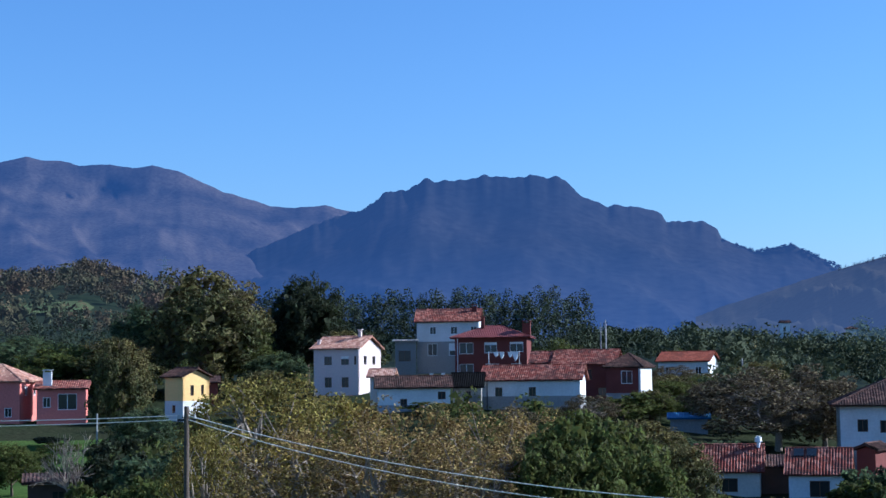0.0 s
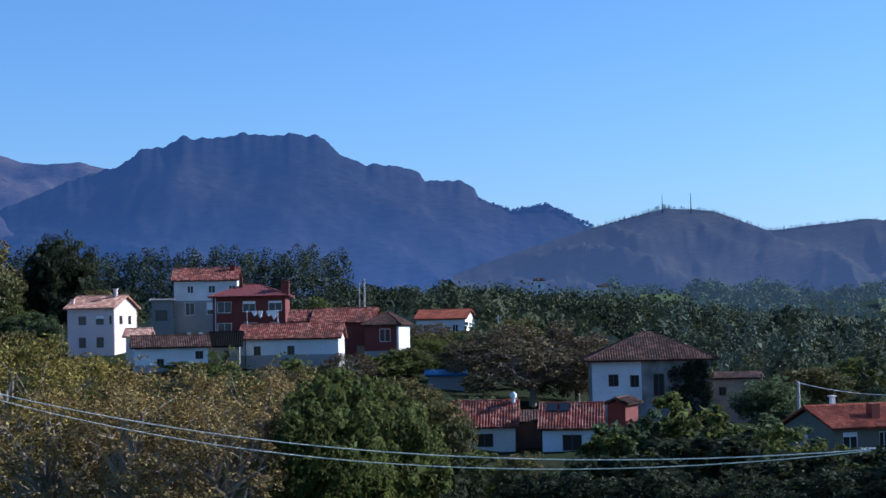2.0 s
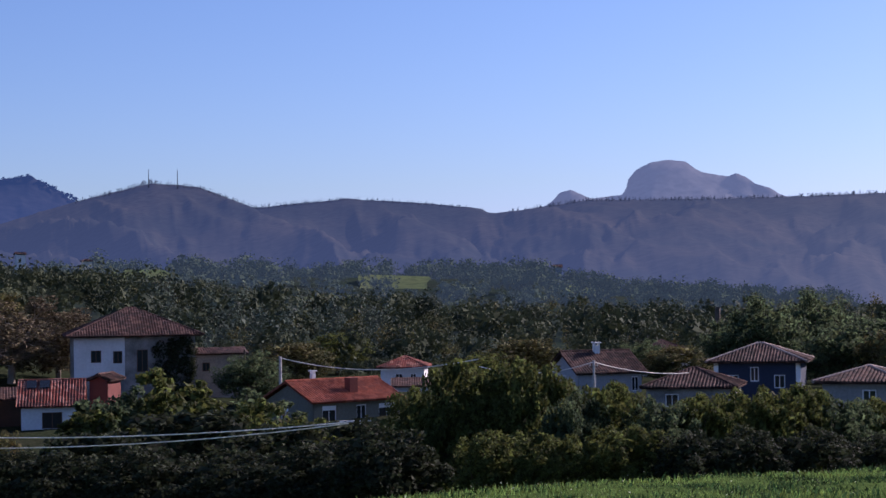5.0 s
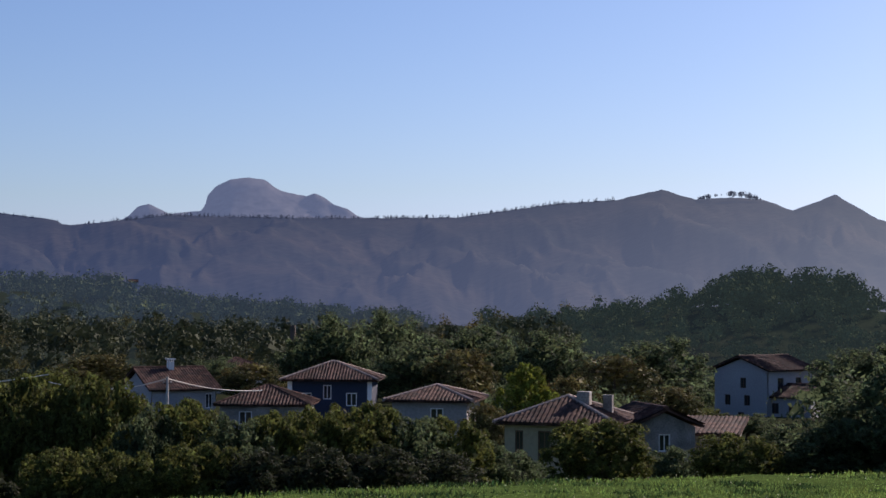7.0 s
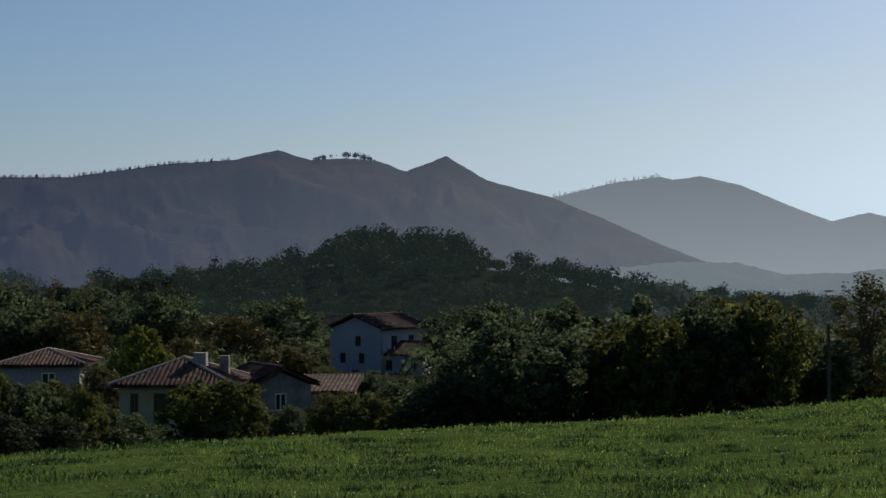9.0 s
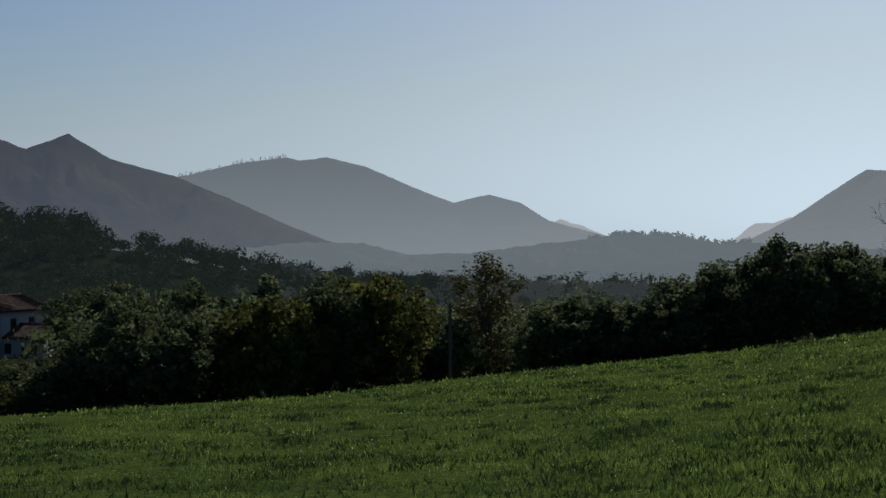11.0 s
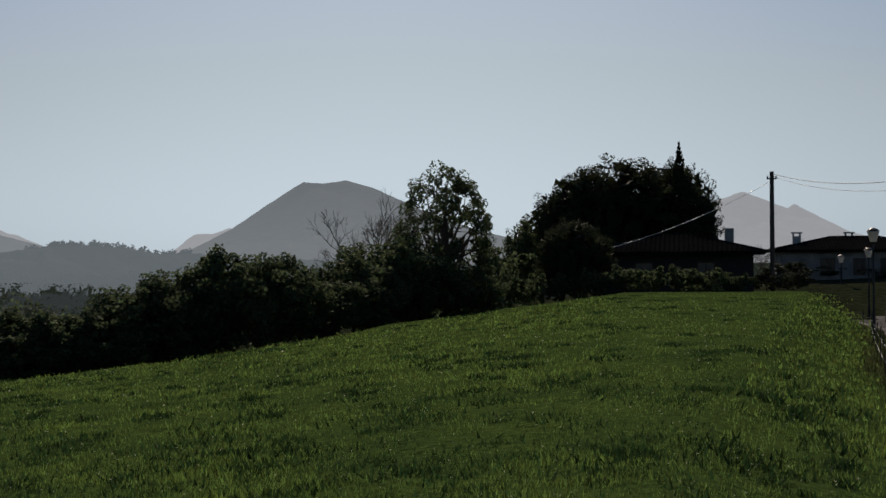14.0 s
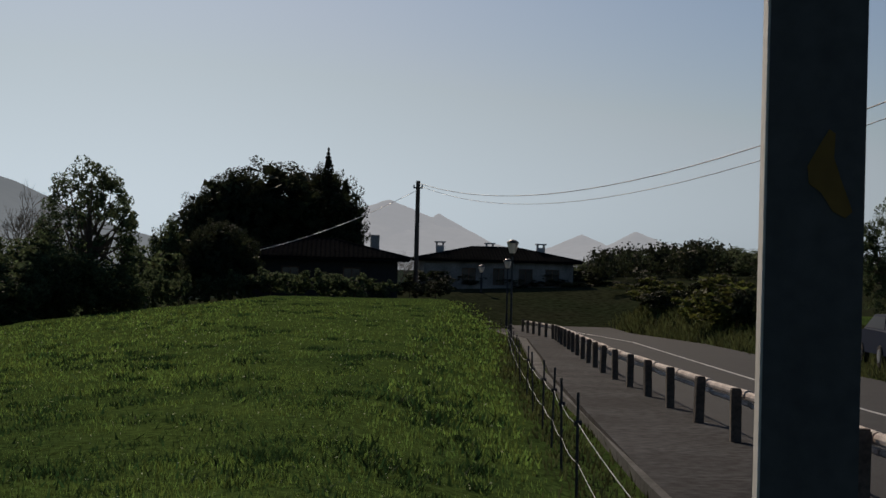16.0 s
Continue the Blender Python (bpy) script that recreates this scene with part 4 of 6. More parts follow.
def sprays(p, outward, size, rng, loose=0.55):
    """Leaf triangles at p that lie roughly across the outward direction, as leaves turn to the light."""
    n = len(p)
    nor = unit(outward + rng.normal(size=(n, 3)) * loose)
    a = unit(np.cross(nor, rng.normal(size=(n, 3))))
    b = np.cross(nor, a)
    a, b = a * size[:, None], b * size[:, None] * 0.75
    return np.stack([p - a * 0.55 - b * 0.5, p + a * 0.6, p - a * 0.3 + b * 0.6], axis=1)


def inside(centres, radii, per, rng, coarse=0.4):
    """Coarse sprays of twigs and leaves within a clump, which keep the light from passing through. radii: (n, 3)."""
    n = len(centres) * per
    r = np.repeat(np.asarray(radii), per, axis=0)
    d = unit(rng.normal(size=(n, 3)))
    p = np.repeat(np.asarray(centres), per, axis=0) + d * r * rng.uniform(0.2, 1.0, n)[:, None] ** 0.5
    return sprays(p, d, r[:, 0] * coarse * rng.uniform(0.6, 1.3, n), rng, 1.2)


def leaf_cloud(centres, radii, per, size, rng, flat=0.85, solid_core=0.55, middle=None, loose=0.55):
    """Small leaf sprays on the outside of clumps; the clumps may have a dark core."""
    centres, radii = np.asarray(centres), np.asarray(radii)
    n = len(centres) * per
    c, r = np.repeat(centres, per, axis=0), np.repeat(radii, per)
    d = unit(rng.normal(size=(n, 3)))
    out = d if middle is None else unit(d + 0.8 * unit(c - middle))
    d = d * np.array([1, 1, flat])
    p = c + d * (r * rng.uniform(0.3, 1.0, n) ** 0.4)[:, None]
    tri = [sprays(p, out, size * rng.uniform(0.5, 1.3, n), rng, loose)]
    if solid_core:
        tri.append(inside(centres, (radii * solid_core)[:, None] * np.ones(3), 10, rng))
    return np.concatenate(tri)


def make_tree(name, label, mat, spread, height, trunk, clumps, per, size, seed, limbs=9, bark=None, low=0.15, category="tree", core=0.4, lobes=14, lobe=0.5, puff=0.34, loose=0.8, body=0.75):
    """A tree at the origin: tapered trunk, limbs that fork towards the lobes of an uneven crown, and clumps of leaves over the lobes."""
    rng = np.random.default_rng(seed)
    bark = bark or BARK
    root = thing(name, Matrix(), label, category)
    pieces = [rod((0, 0, -0.6), (0.1, 0.05, trunk), height * 0.028, height * 0.02, 7)]
    bottom = trunk * low
    cz, rz, rx = (height + bottom) / 2, (height - bottom) / 2, spread / 2
    middle = np.array([0, 0, cz - rz * 0.25])
    cents, rads, hubs, lumps = [], [], [], []
    for k in range(lobes):
        z = -0.75 + 1.75 * (k + 0.5) / lobes
        ang = k * 2.4 + rng.uniform(-0.5, 0.5)
        q = math.sqrt(max(0.0, 1 - z * z))
        d = np.array([math.cos(ang) * q, math.sin(ang) * q, z])
        R = lobe * rng.uniform(0.75, 1.15) * np.array([rx, rx, min(rz, rx * 1.2)])
        c = np.array([0, 0, cz]) + d * (np.array([rx, rx, rz]) - R * 0.95) * rng.uniform(0.82, 1.05)
        hubs.append(c)
        lumps.append((c, R * body))
        for _ in range(max(1, clumps // lobes)):
            e = rng.normal(size=3)
            e = e / np.linalg.norm(e) + d * 0.8
            e /= np.linalg.norm(e)
            pt = c + e * R * (0.55 + 0.55 * rng.uniform() ** 0.7)
            pt[2] = max(pt[2], height * rng.uniform(0.05, 0.14))
            cents.append(pt)
            rads.append(puff * rng.uniform(0.6, 1.15) * R[0])
    hub = np.array([0.1, 0.05, trunk])
    tip = np.array([0.1, 0.0, cz + rz * 0.45])
    pieces.append(rod(hub, tip, height * 0.018, height * 0.006, 6))
    for k in range(limbs):
        q = hubs[k % lobes]
        start = hub + (tip - hub) * rng.uniform(0.0, 0.55)
        mid = start + (q - start) * 0.5 + rng.normal(size=3) * 0.04 * spread
        pieces.append(rod(start, mid, height * 0.011, height * 0.008, 5))
        pieces.append(rod(mid, q, height * 0.008, height * 0.004, 4))
        span = max(1, clumps // lobes)
        for _ in range(3):
            q2 = cents[(k % lobes) * span + int(rng.integers(span))]
            pieces.append(rod(q, q2, height * 0.004, height * 0.0015, 4))
    part("trunk", solid("trunk", *join(*pieces), bark), root, "trunk with branching limbs")
    if per:
        cloud = leaf_cloud(cents, rads, per, size, rng, solid_core=core, middle=middle, loose=loose)
        if core:
            cloud = np.concatenate([cloud, inside([c for c, _ in lumps], [r for _, r in lumps], 70, rng)])
        part("crown", quads("crown", cloud, mat, 3), root, "uneven crown of small leaves")
        flat_xy = np.abs(cloud[..., :2]).ravel()
        root["reach"] = (float(np.percentile(flat_xy, 97)) * 2, float(np.percentile(cloud[..., 2], 99.3)))
    return root


def bare_tree(name, label, spread, height, seed, mat, category="tree", depth=5, first=6):
    """A leafless tree or shrub of forking twigs."""
    rng = np.random.default_rng(seed)
    root = thing(name, Matrix(), label, category)
    pieces = []

    def fork(p, d, length, r, level):
        q = p + d * length
        pieces.append(rod(p, q, r, r * 0.65, 4 if level else 6))
        if level >= depth:
            return
        for _ in range(first if level == 0 else 3):
            nd = d * 0.9 + rng.normal(size=3) * 0.55 * np.array([spread / height, spread / height, 0.45]) + np.array([0, 0, 0.12])
            nd /= np.linalg.norm(nd)
            fork(q, nd, length * rng.uniform(0.55, 0.85), r * 0.62, level + 1)
    fork(np.array([0, 0, -0.5]), np.array([0.05, 0, 1.0]), height * 0.27, height * 0.016, 0)
    verts, faces = join(*pieces)
    part("trunk", solid("trunk", verts, faces, mat), root, "bare forking twigs")
    flat_xy = np.abs(np.array([v[:2] for v in verts])).ravel()
    root["reach"] = (float(np.percentile(flat_xy, 97)) * 2, float(max(v[2] for v in verts)))
    return root


def conifer(name, label, seed, height=6.0, spread=5.0):
    """A narrow conifer: straight trunk, tiers of level boughs that shorten towards the tip."""
    rng = np.random.default_rng(seed)
    root = thing(name, Matrix(), label, "tree")
    pieces, cents, rads = [rod((0, 0, -0.5), (0, 0, height), 0.12, 0.02, 7)], [], []
    for k in range(26):
        t = 0.2 + 0.8 * k / 25
        for j in range(6):
            a = j * 1.047 + k * 0.6 + rng.uniform(-0.2, 0.2)
            reach = spread / 2 * (1.0 - t) * rng.uniform(0.7, 1.15) + 0.02
            tip = np.array([math.cos(a) * reach, math.sin(a) * reach, height * t + 0.2 * reach])
            pieces.append(rod((0, 0, height * t), tip, 0.03, 0.01, 4))
            for share in (0.55, 0.95):
                cents.append(np.array([tip[0] * share, tip[1] * share, tip[2]]))
                rads.append(0.05 + 0.14 * reach)
    part("trunk", solid("trunk", *join(*pieces), BARK), root, "straight trunk with level boughs")
    part("crown", quads("crown", leaf_cloud(cents, rads, 22, 0.11, rng, flat=1.0, solid_core=0.0), LEAF_HOLM_AND_SHADE, 3), root, "tiers of dark needles")
    root["reach"] = (spread, height)
    return root


def plant(kind, az, d, top_el, wide, spin=None):
    """Sets a tree so that its crown reaches an elevation and spans so many degrees."""
    bushy = kind in ("dark", "bush", "shade")
    if 96 < az < 109:
        # keep the road and its bank clear
        while d < 132 and -3.2 < rail_y(d * math.sin(radians(az))) - d * math.cos(radians(az)) < 9.8:
            d += 3.0
    proto, spread, height = KINDS["small_" + kind if bushy and (d >= 84 or wide < 1.4) else kind]
    if "reach" in proto:
        spread, height = proto["reach"]
    p = at(az, top_el, d)
    g = ground_z(p.x, p.y)
    sc = max(0.5, (p.z - g)) / height
    sw = d * radians(wide) * (1.45 if bushy else 1.15) / spread
    m = Matrix.Translation((p.x, p.y, g - 0.1)) @ Matrix.Rotation(RNG.uniform(0, 6.28) if spin is None else spin, 4, "Z") @ Matrix.Diagonal((sw, sw, sc, 1))
    if proto.get("placed"):
        return copy_thing(proto, m @ Matrix.Diagonal([1 / v for v in proto.scale] + [1]))
    proto["placed"] = 1
    proto.matrix_world = m
    return proto


KINDS = {
    "walnut": (make_tree("walnut_tree", "broad autumn tree with yellow-brown thinning leaves", LEAF_AUTUMN, 6, 9.5, 2.2, 220, 76, 0.12, 11, limbs=44, bark=TWIG, core=0.0, lobes=22, lobe=0.42, puff=0.42, loose=1.0), 6, 9.5),
    "walnut_b": (make_tree("walnut_tree", "broad autumn tree with thin brown leaves", LEAF_BROWN, 6, 9.5, 2.2, 200, 54, 0.12, 12, limbs=60, bark=TWIG, core=0.0, lobes=22, lobe=0.42, puff=0.42, loose=1.0), 6, 9.5),
    "bush": (make_tree("bush", "dense green bush with small leaves", LEAF_MID, 4, 4, 0.6, 126, 96, 0.12, 13, limbs=6, low=0.0, category="bush"), 4, 4),
    "dark": (make_tree("dark_bush", "dense dark green hedge bush", LEAF_DARK, 4, 4, 0.6, 126, 96, 0.12, 14, limbs=6, low=0.0, category="bush"), 4, 4),
    "small_bush": (make_tree("bush", "small green hedge bush", LEAF_MID, 4, 4, 0.6, 56, 52, 0.21, 33, limbs=4, low=0.0, category="bush", lobes=8), 4, 4),
    "small_dark": (make_tree("dark_bush", "small dark green hedge bush", LEAF_DARK, 4, 4, 0.6, 56, 52, 0.21, 34, limbs=4, low=0.0, category="bush", lobes=8), 4, 4),
    # darker copies of the hedge bushes, with shade put into the leaf colour
    "shade": (make_tree("dark_bush", "dense hedge bush, its leaves darkened to stand for shade", LEAF_HOLM_AND_SHADE, 4, 4, 0.6, 110, 92, 0.13, 35, limbs=6, low=0.0, category="bush"), 4, 4),
    "small_shade": (make_tree("dark_bush", "small hedge bush, its leaves darkened to stand for shade", LEAF_HOLM_AND_SHADE, 4, 4, 0.6, 56, 52, 0.21, 36, limbs=4, low=0.0, category="bush", lobes=8), 4, 4),
    "olive": (make_tree("olive_tree", "rounded olive-green broadleaf tree on the slope", LEAF_OLIVE, 9, 10, 2.0, 132, 74, 0.25, 15, limbs=12), 9, 10),
    "green": (make_tree("green_tree", "rounded deep green broadleaf tree", LEAF_MID, 9, 10, 2.0, 132, 74, 0.25, 16, limbs=12), 9, 10),
    "oak": (make_tree("dark_tree", "dense dark evergreen tree", LEAF_DARK, 9, 10, 1.6, 132, 74, 0.25, 17, limbs=12, low=0.05), 9, 10),
    "holm": (make_tree("evergreen_oak", "great dense evergreen tree with a dark domed crown", LEAF_HOLM_AND_SHADE, 9, 10, 1.6, 240, 80, 0.16, 37, limbs=8, low=0.05, lobes=26, lobe=0.5, puff=0.3, body=0.96), 9, 10),
    "lime": (make_tree("lime_green_tree", "small bright lime-green tree", LEAF_LIME, 5, 6, 1.2, 60, 90, 0.24, 18, limbs=6), 5, 6),
    "open": (make_tree("open_tree", "tall tree with open lacy crown", LEAF_DARK, 5, 8, 1.6, 260, 80, 0.12, 19, limbs=44, core=0.0, lobes=26, lobe=0.40, puff=0.36, low=0.6), 5, 8),
    "poplar": (make_tree("slender_tree", "slender pale-leaved young tree", LEAF_OLIVE, 2.6, 7, 1.5, 144, 44, 0.12, 20, limbs=24, core=0.0, lobes=16, lobe=0.62, puff=0.5), 2.6, 7),
    "bare": (bare_tree("bare_tree", "leafless tree with pale forking branches", 7, 8, 21, TWIG, depth=6), 6, 8),
    "shrub": (bare_tree("bare_shrub", "leafless grey-pink shrub of upright twigs", 4, 4.5, 22, TWIG, "shrub", depth=4, first=9), 4, 4.5),
    "brown": (make_tree("brown_tree", "half-bare dull brown autumn tree", LEAF_DULL, 8, 8, 1.8, 160, 84, 0.18, 23, limbs=60, bark=TWIG, core=0.0, lobes=20, lobe=0.42, loose=1.0), 8, 8),
    "spike": (conifer("spiky_conifer", "small dark conifer with pointed top", 24), 2, 6),
}
for row in [("walnut", -6.4, 70, 0.05, 4.6), ("walnut", -3.9, 73, -0.5, 4.4), ("walnut_b", -1.4, 70, -0.95, 4.2), ("walnut_b", 1.2, 67, -1.2, 4.0), ("walnut_b", 3.0, 74, -1.2, 3.0), ("walnut", -7.9, 66, -1.7, 2.6),
            ("walnut_b", -5.0, 60, -1.6, 4.2), ("walnut_b", -2.2, 58, -1.7, 4.4), ("walnut_b", 0.4, 58, -2.0, 4.0),
            ("bush", 4.9, 66, -1.35, 3.4), ("bush", 6.1, 63, -2.45, 2.8), ("bush", 4.0, 60, -2.3, 2.8), ("shade", 7.3, 68, -3.6, 2.4), ("olive", 8.0, 110, -2.3, 2.0), ("bush", 9.2, 100, -4.0, 1.8), ("olive", 10.7, 96, -4.1, 1.8), ("shade", 11.2, 62, -4.7, 2.4),
            ("olive", 6.6, 150, -1.5, 2.6), ("dark", 8.4, 170, -2.1, 2.0), ("green", 7.0, 205, -0.6, 1.6), ("olive", 3.2, 190, -1.0, 1.4), ("brown", 2.2, 178, -1.0, 1.6),
            ("olive", -8.1, 236, 3.65, 3.5), ("green", -6.5, 240, 1.9, 1.8), ("oak", -10.0, 246, 2.5, 2.2), ("holm", -4.55, 246, 3.4, 2.25), ("oak", -5.6, 230, 0.9, 1.8), ("olive", -11.0, 230, 1.35, 2.6), ("olive", -10.75, 172, 1.4, 1.7), ("green", -12.4, 232, 1.2, 2.8), ("oak", -14.2, 250, 1.6, 3.2),
            ("olive", -3.2, 240, 1.6, 1.8), ("olive", -6.0, 196, 0.3, 1.6), ("oak", -10.0, 150, -0.9, 1.8), ("green", -14.2, 130, -1.95, 1.5), ("olive", 7.6, 240, 0.0, 1.5), ("green", 8.7, 246, -0.05, 1.2), ("brown", 4.9, 194, -0.65, 1.7), ("bush", 6.1, 200, -0.6, 1.4), ("olive", 6.9, 205, -0.5, 1.3), ("bush", -0.2, 192, -0.8, 1.6), ("dark", -9.6, 110, -2.2, 2.4), ("bush", -9.3, 78, -3.1, 2.0),
            ("shrub", -12.1, 112, -1.55, 2.0), ("bush", -13.6, 150, -2.15, 1.2), ("bush", -12.7, 168, -1.95, 0.9), ("bush", -11.2, 125, -2.3, 1.5), ("shade", -10.8, 118, -1.9, 1.7), ("shade", -13.0, 176, -1.75, 0.8), ("bush", -12.0, 100, -3.3, 1.0),
            ("brown", 11.1, 186, 0.2, 4.0), ("brown", 9.5, 200, 0.0, 2.4), ("brown", 12.6, 190, -0.2, 3.0), ("olive", 10.6, 230, 0.4, 2.0), ("brown", 4.6, 205, -1.1, 1.4), ("green", 7.6, 232, -0.2, 1.4), ("bush", 8.2, 216, -0.7, 1.2), ("brown", 7.7, 256, 0.3, 1.5), ("olive", 8.8, 250, 0.05, 1.0),
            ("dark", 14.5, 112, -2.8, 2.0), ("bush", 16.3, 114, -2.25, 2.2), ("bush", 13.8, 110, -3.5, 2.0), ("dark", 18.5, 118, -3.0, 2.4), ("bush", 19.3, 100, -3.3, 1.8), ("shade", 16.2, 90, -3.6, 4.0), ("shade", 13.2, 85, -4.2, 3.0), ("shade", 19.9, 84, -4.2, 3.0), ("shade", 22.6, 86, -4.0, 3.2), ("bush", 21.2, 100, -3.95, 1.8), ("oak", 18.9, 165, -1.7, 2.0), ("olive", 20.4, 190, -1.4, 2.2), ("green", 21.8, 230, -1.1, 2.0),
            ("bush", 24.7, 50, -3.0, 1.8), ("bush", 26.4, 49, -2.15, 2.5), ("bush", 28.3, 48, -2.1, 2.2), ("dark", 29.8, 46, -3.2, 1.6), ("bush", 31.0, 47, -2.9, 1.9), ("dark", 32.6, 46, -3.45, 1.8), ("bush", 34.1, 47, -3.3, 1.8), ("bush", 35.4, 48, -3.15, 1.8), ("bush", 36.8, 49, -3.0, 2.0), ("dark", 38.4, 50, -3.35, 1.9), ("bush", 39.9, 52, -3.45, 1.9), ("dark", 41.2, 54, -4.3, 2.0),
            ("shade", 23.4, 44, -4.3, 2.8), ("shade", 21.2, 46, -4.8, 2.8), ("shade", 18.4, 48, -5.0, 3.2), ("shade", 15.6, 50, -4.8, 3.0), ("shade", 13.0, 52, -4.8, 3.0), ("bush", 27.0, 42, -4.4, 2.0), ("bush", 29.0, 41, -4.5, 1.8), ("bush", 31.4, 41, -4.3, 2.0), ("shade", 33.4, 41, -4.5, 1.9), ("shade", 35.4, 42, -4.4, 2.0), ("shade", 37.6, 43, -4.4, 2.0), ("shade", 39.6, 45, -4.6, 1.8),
            ("green", 26.5, 130, -1.9, 2.6), ("olive", 28.1, 170, -1.4, 2.4), ("olive", 33.3, 180, -1.7, 2.0), ("oak", 32.0, 210, -1.5, 1.8), ("green", 31.2, 120, -2.9, 1.0),
            ("oak", 36.1, 195, -0.1, 2.3), ("oak", 37.8, 205, 0.05, 2.2), ("oak", 38.9, 155, -0.9, 3.0), ("olive", 40.3, 150, -1.2, 2.2), ("oak", 35.0, 200, -0.9, 1.6), ("oak", 40.9, 190, -0.4, 2.4),
            ("lime", 42.4, 122, -1.7, 1.7), ("olive", 44.0, 125, -2.1, 2.0), ("oak", 43.3, 170, -0.6, 2.6), ("olive", 45.4, 150, -1.4, 2.6), ("oak", 46.8, 180, -0.8, 2.8), ("olive", 47.3, 130, -2.4, 1.8), ("oak", 53.6, 170, -1.0, 2.8),
            ("green", 48.4, 140, -3.1, 1.4), ("oak", 49.8, 132, -3.25, 1.6), ("olive", 41.0, 105, -3.0, 1.4), ("bush", 44.8, 58, -3.5, 2.3), ("olive", 46.0, 60, -4.3, 1.0), ("bush", 49.5, 60, -3.9, 1.9), ("dark", 52.2, 62, -3.5, 2.6), ("dark", 50.9, 70, -4.2, 1.6), ("dark", 42.0, 60, -4.6, 1.6), ("dark", 47.4, 74, -4.4, 1.6),
            ("dark", 54.9, 62, -1.8, 3.2), ("dark", 53.8, 66, -2.2, 2.2), ("dark", 57.2, 66, -2.0, 2.8), ("bush", 59.3, 64, -1.5, 2.8), ("dark", 61.3, 66, -0.95, 3.2), ("bush", 62.9, 66, -0.8, 2.8), ("dark", 64.4, 70, -1.9, 2.4), ("dark", 56.2, 80, -1.1, 3.0), ("dark", 58.4, 90, -0.9, 3.0),
            ("poplar", 66.6, 74, -0.1, 2.0), ("dark", 66.0, 80, -2.0, 2.6), ("dark", 67.8, 84, -1.8, 2.4), ("dark", 69.3, 62, -1.6, 2.8), ("dark", 70.9, 62, -1.7, 2.4), ("dark", 72.4, 62, -1.6, 2.4), ("dark", 74.0, 63, -0.7, 2.6), ("dark", 75.4, 64, -0.2, 2.4), ("dark", 76.8, 65, 0.35, 2.6), ("dark", 78.3, 67, 0.1, 2.4), ("dark", 79.6, 69, -0.6, 2.2), ("dark", 80.8, 72, 0.1, 2.2), ("dark", 82.0, 75, 0.65, 2.2), ("dark", 83.3, 77, 0.2, 2.2), ("dark", 84.6, 79, -0.3, 1.8),
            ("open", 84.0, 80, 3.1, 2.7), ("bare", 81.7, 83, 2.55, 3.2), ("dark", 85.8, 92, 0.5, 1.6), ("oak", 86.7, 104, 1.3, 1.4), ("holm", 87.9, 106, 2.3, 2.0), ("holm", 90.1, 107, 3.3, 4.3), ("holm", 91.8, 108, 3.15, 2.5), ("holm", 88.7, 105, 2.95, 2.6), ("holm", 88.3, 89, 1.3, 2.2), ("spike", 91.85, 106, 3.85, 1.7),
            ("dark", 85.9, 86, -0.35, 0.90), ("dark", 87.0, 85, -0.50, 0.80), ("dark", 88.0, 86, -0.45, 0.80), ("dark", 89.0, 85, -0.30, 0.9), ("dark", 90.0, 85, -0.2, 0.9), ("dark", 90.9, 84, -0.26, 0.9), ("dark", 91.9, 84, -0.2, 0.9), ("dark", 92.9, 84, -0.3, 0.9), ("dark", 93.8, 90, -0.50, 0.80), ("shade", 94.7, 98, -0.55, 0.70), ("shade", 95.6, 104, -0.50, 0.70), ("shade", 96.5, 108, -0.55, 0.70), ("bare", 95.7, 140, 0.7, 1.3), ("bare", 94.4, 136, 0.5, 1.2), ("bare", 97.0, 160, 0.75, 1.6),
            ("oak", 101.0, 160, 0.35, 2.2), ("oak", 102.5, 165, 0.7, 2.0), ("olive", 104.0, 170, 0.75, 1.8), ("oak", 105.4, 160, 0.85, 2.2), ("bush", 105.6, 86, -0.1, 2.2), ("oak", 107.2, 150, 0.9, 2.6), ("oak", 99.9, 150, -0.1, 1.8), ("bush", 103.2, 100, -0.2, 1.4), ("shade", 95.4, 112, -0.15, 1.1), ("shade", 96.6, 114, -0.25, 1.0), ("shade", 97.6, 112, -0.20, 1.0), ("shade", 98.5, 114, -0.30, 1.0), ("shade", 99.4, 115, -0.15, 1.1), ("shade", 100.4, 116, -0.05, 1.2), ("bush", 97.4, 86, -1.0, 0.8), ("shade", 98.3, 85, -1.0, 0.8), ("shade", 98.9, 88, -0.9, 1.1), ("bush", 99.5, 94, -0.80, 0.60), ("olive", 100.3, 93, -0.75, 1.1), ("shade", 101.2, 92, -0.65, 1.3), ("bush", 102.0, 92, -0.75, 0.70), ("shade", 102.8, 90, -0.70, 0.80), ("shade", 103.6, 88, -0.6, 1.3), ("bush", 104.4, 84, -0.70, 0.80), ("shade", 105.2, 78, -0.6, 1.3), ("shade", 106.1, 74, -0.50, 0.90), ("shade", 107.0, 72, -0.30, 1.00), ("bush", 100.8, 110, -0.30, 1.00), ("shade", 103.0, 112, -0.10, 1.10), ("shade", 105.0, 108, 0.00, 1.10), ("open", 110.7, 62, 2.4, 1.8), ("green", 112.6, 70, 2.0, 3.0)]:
    plant(*row)

ivy = part("ivy", quads("ivy", leaf_cloud(IVY[1], [0.42] * len(IVY[1]), 50, 0.2, np.random.default_rng(5), flat=1.0, solid_core=0.8), LEAF_HOLM_AND_SHADE, 3), IVY[0], "dark ivy over the wall")

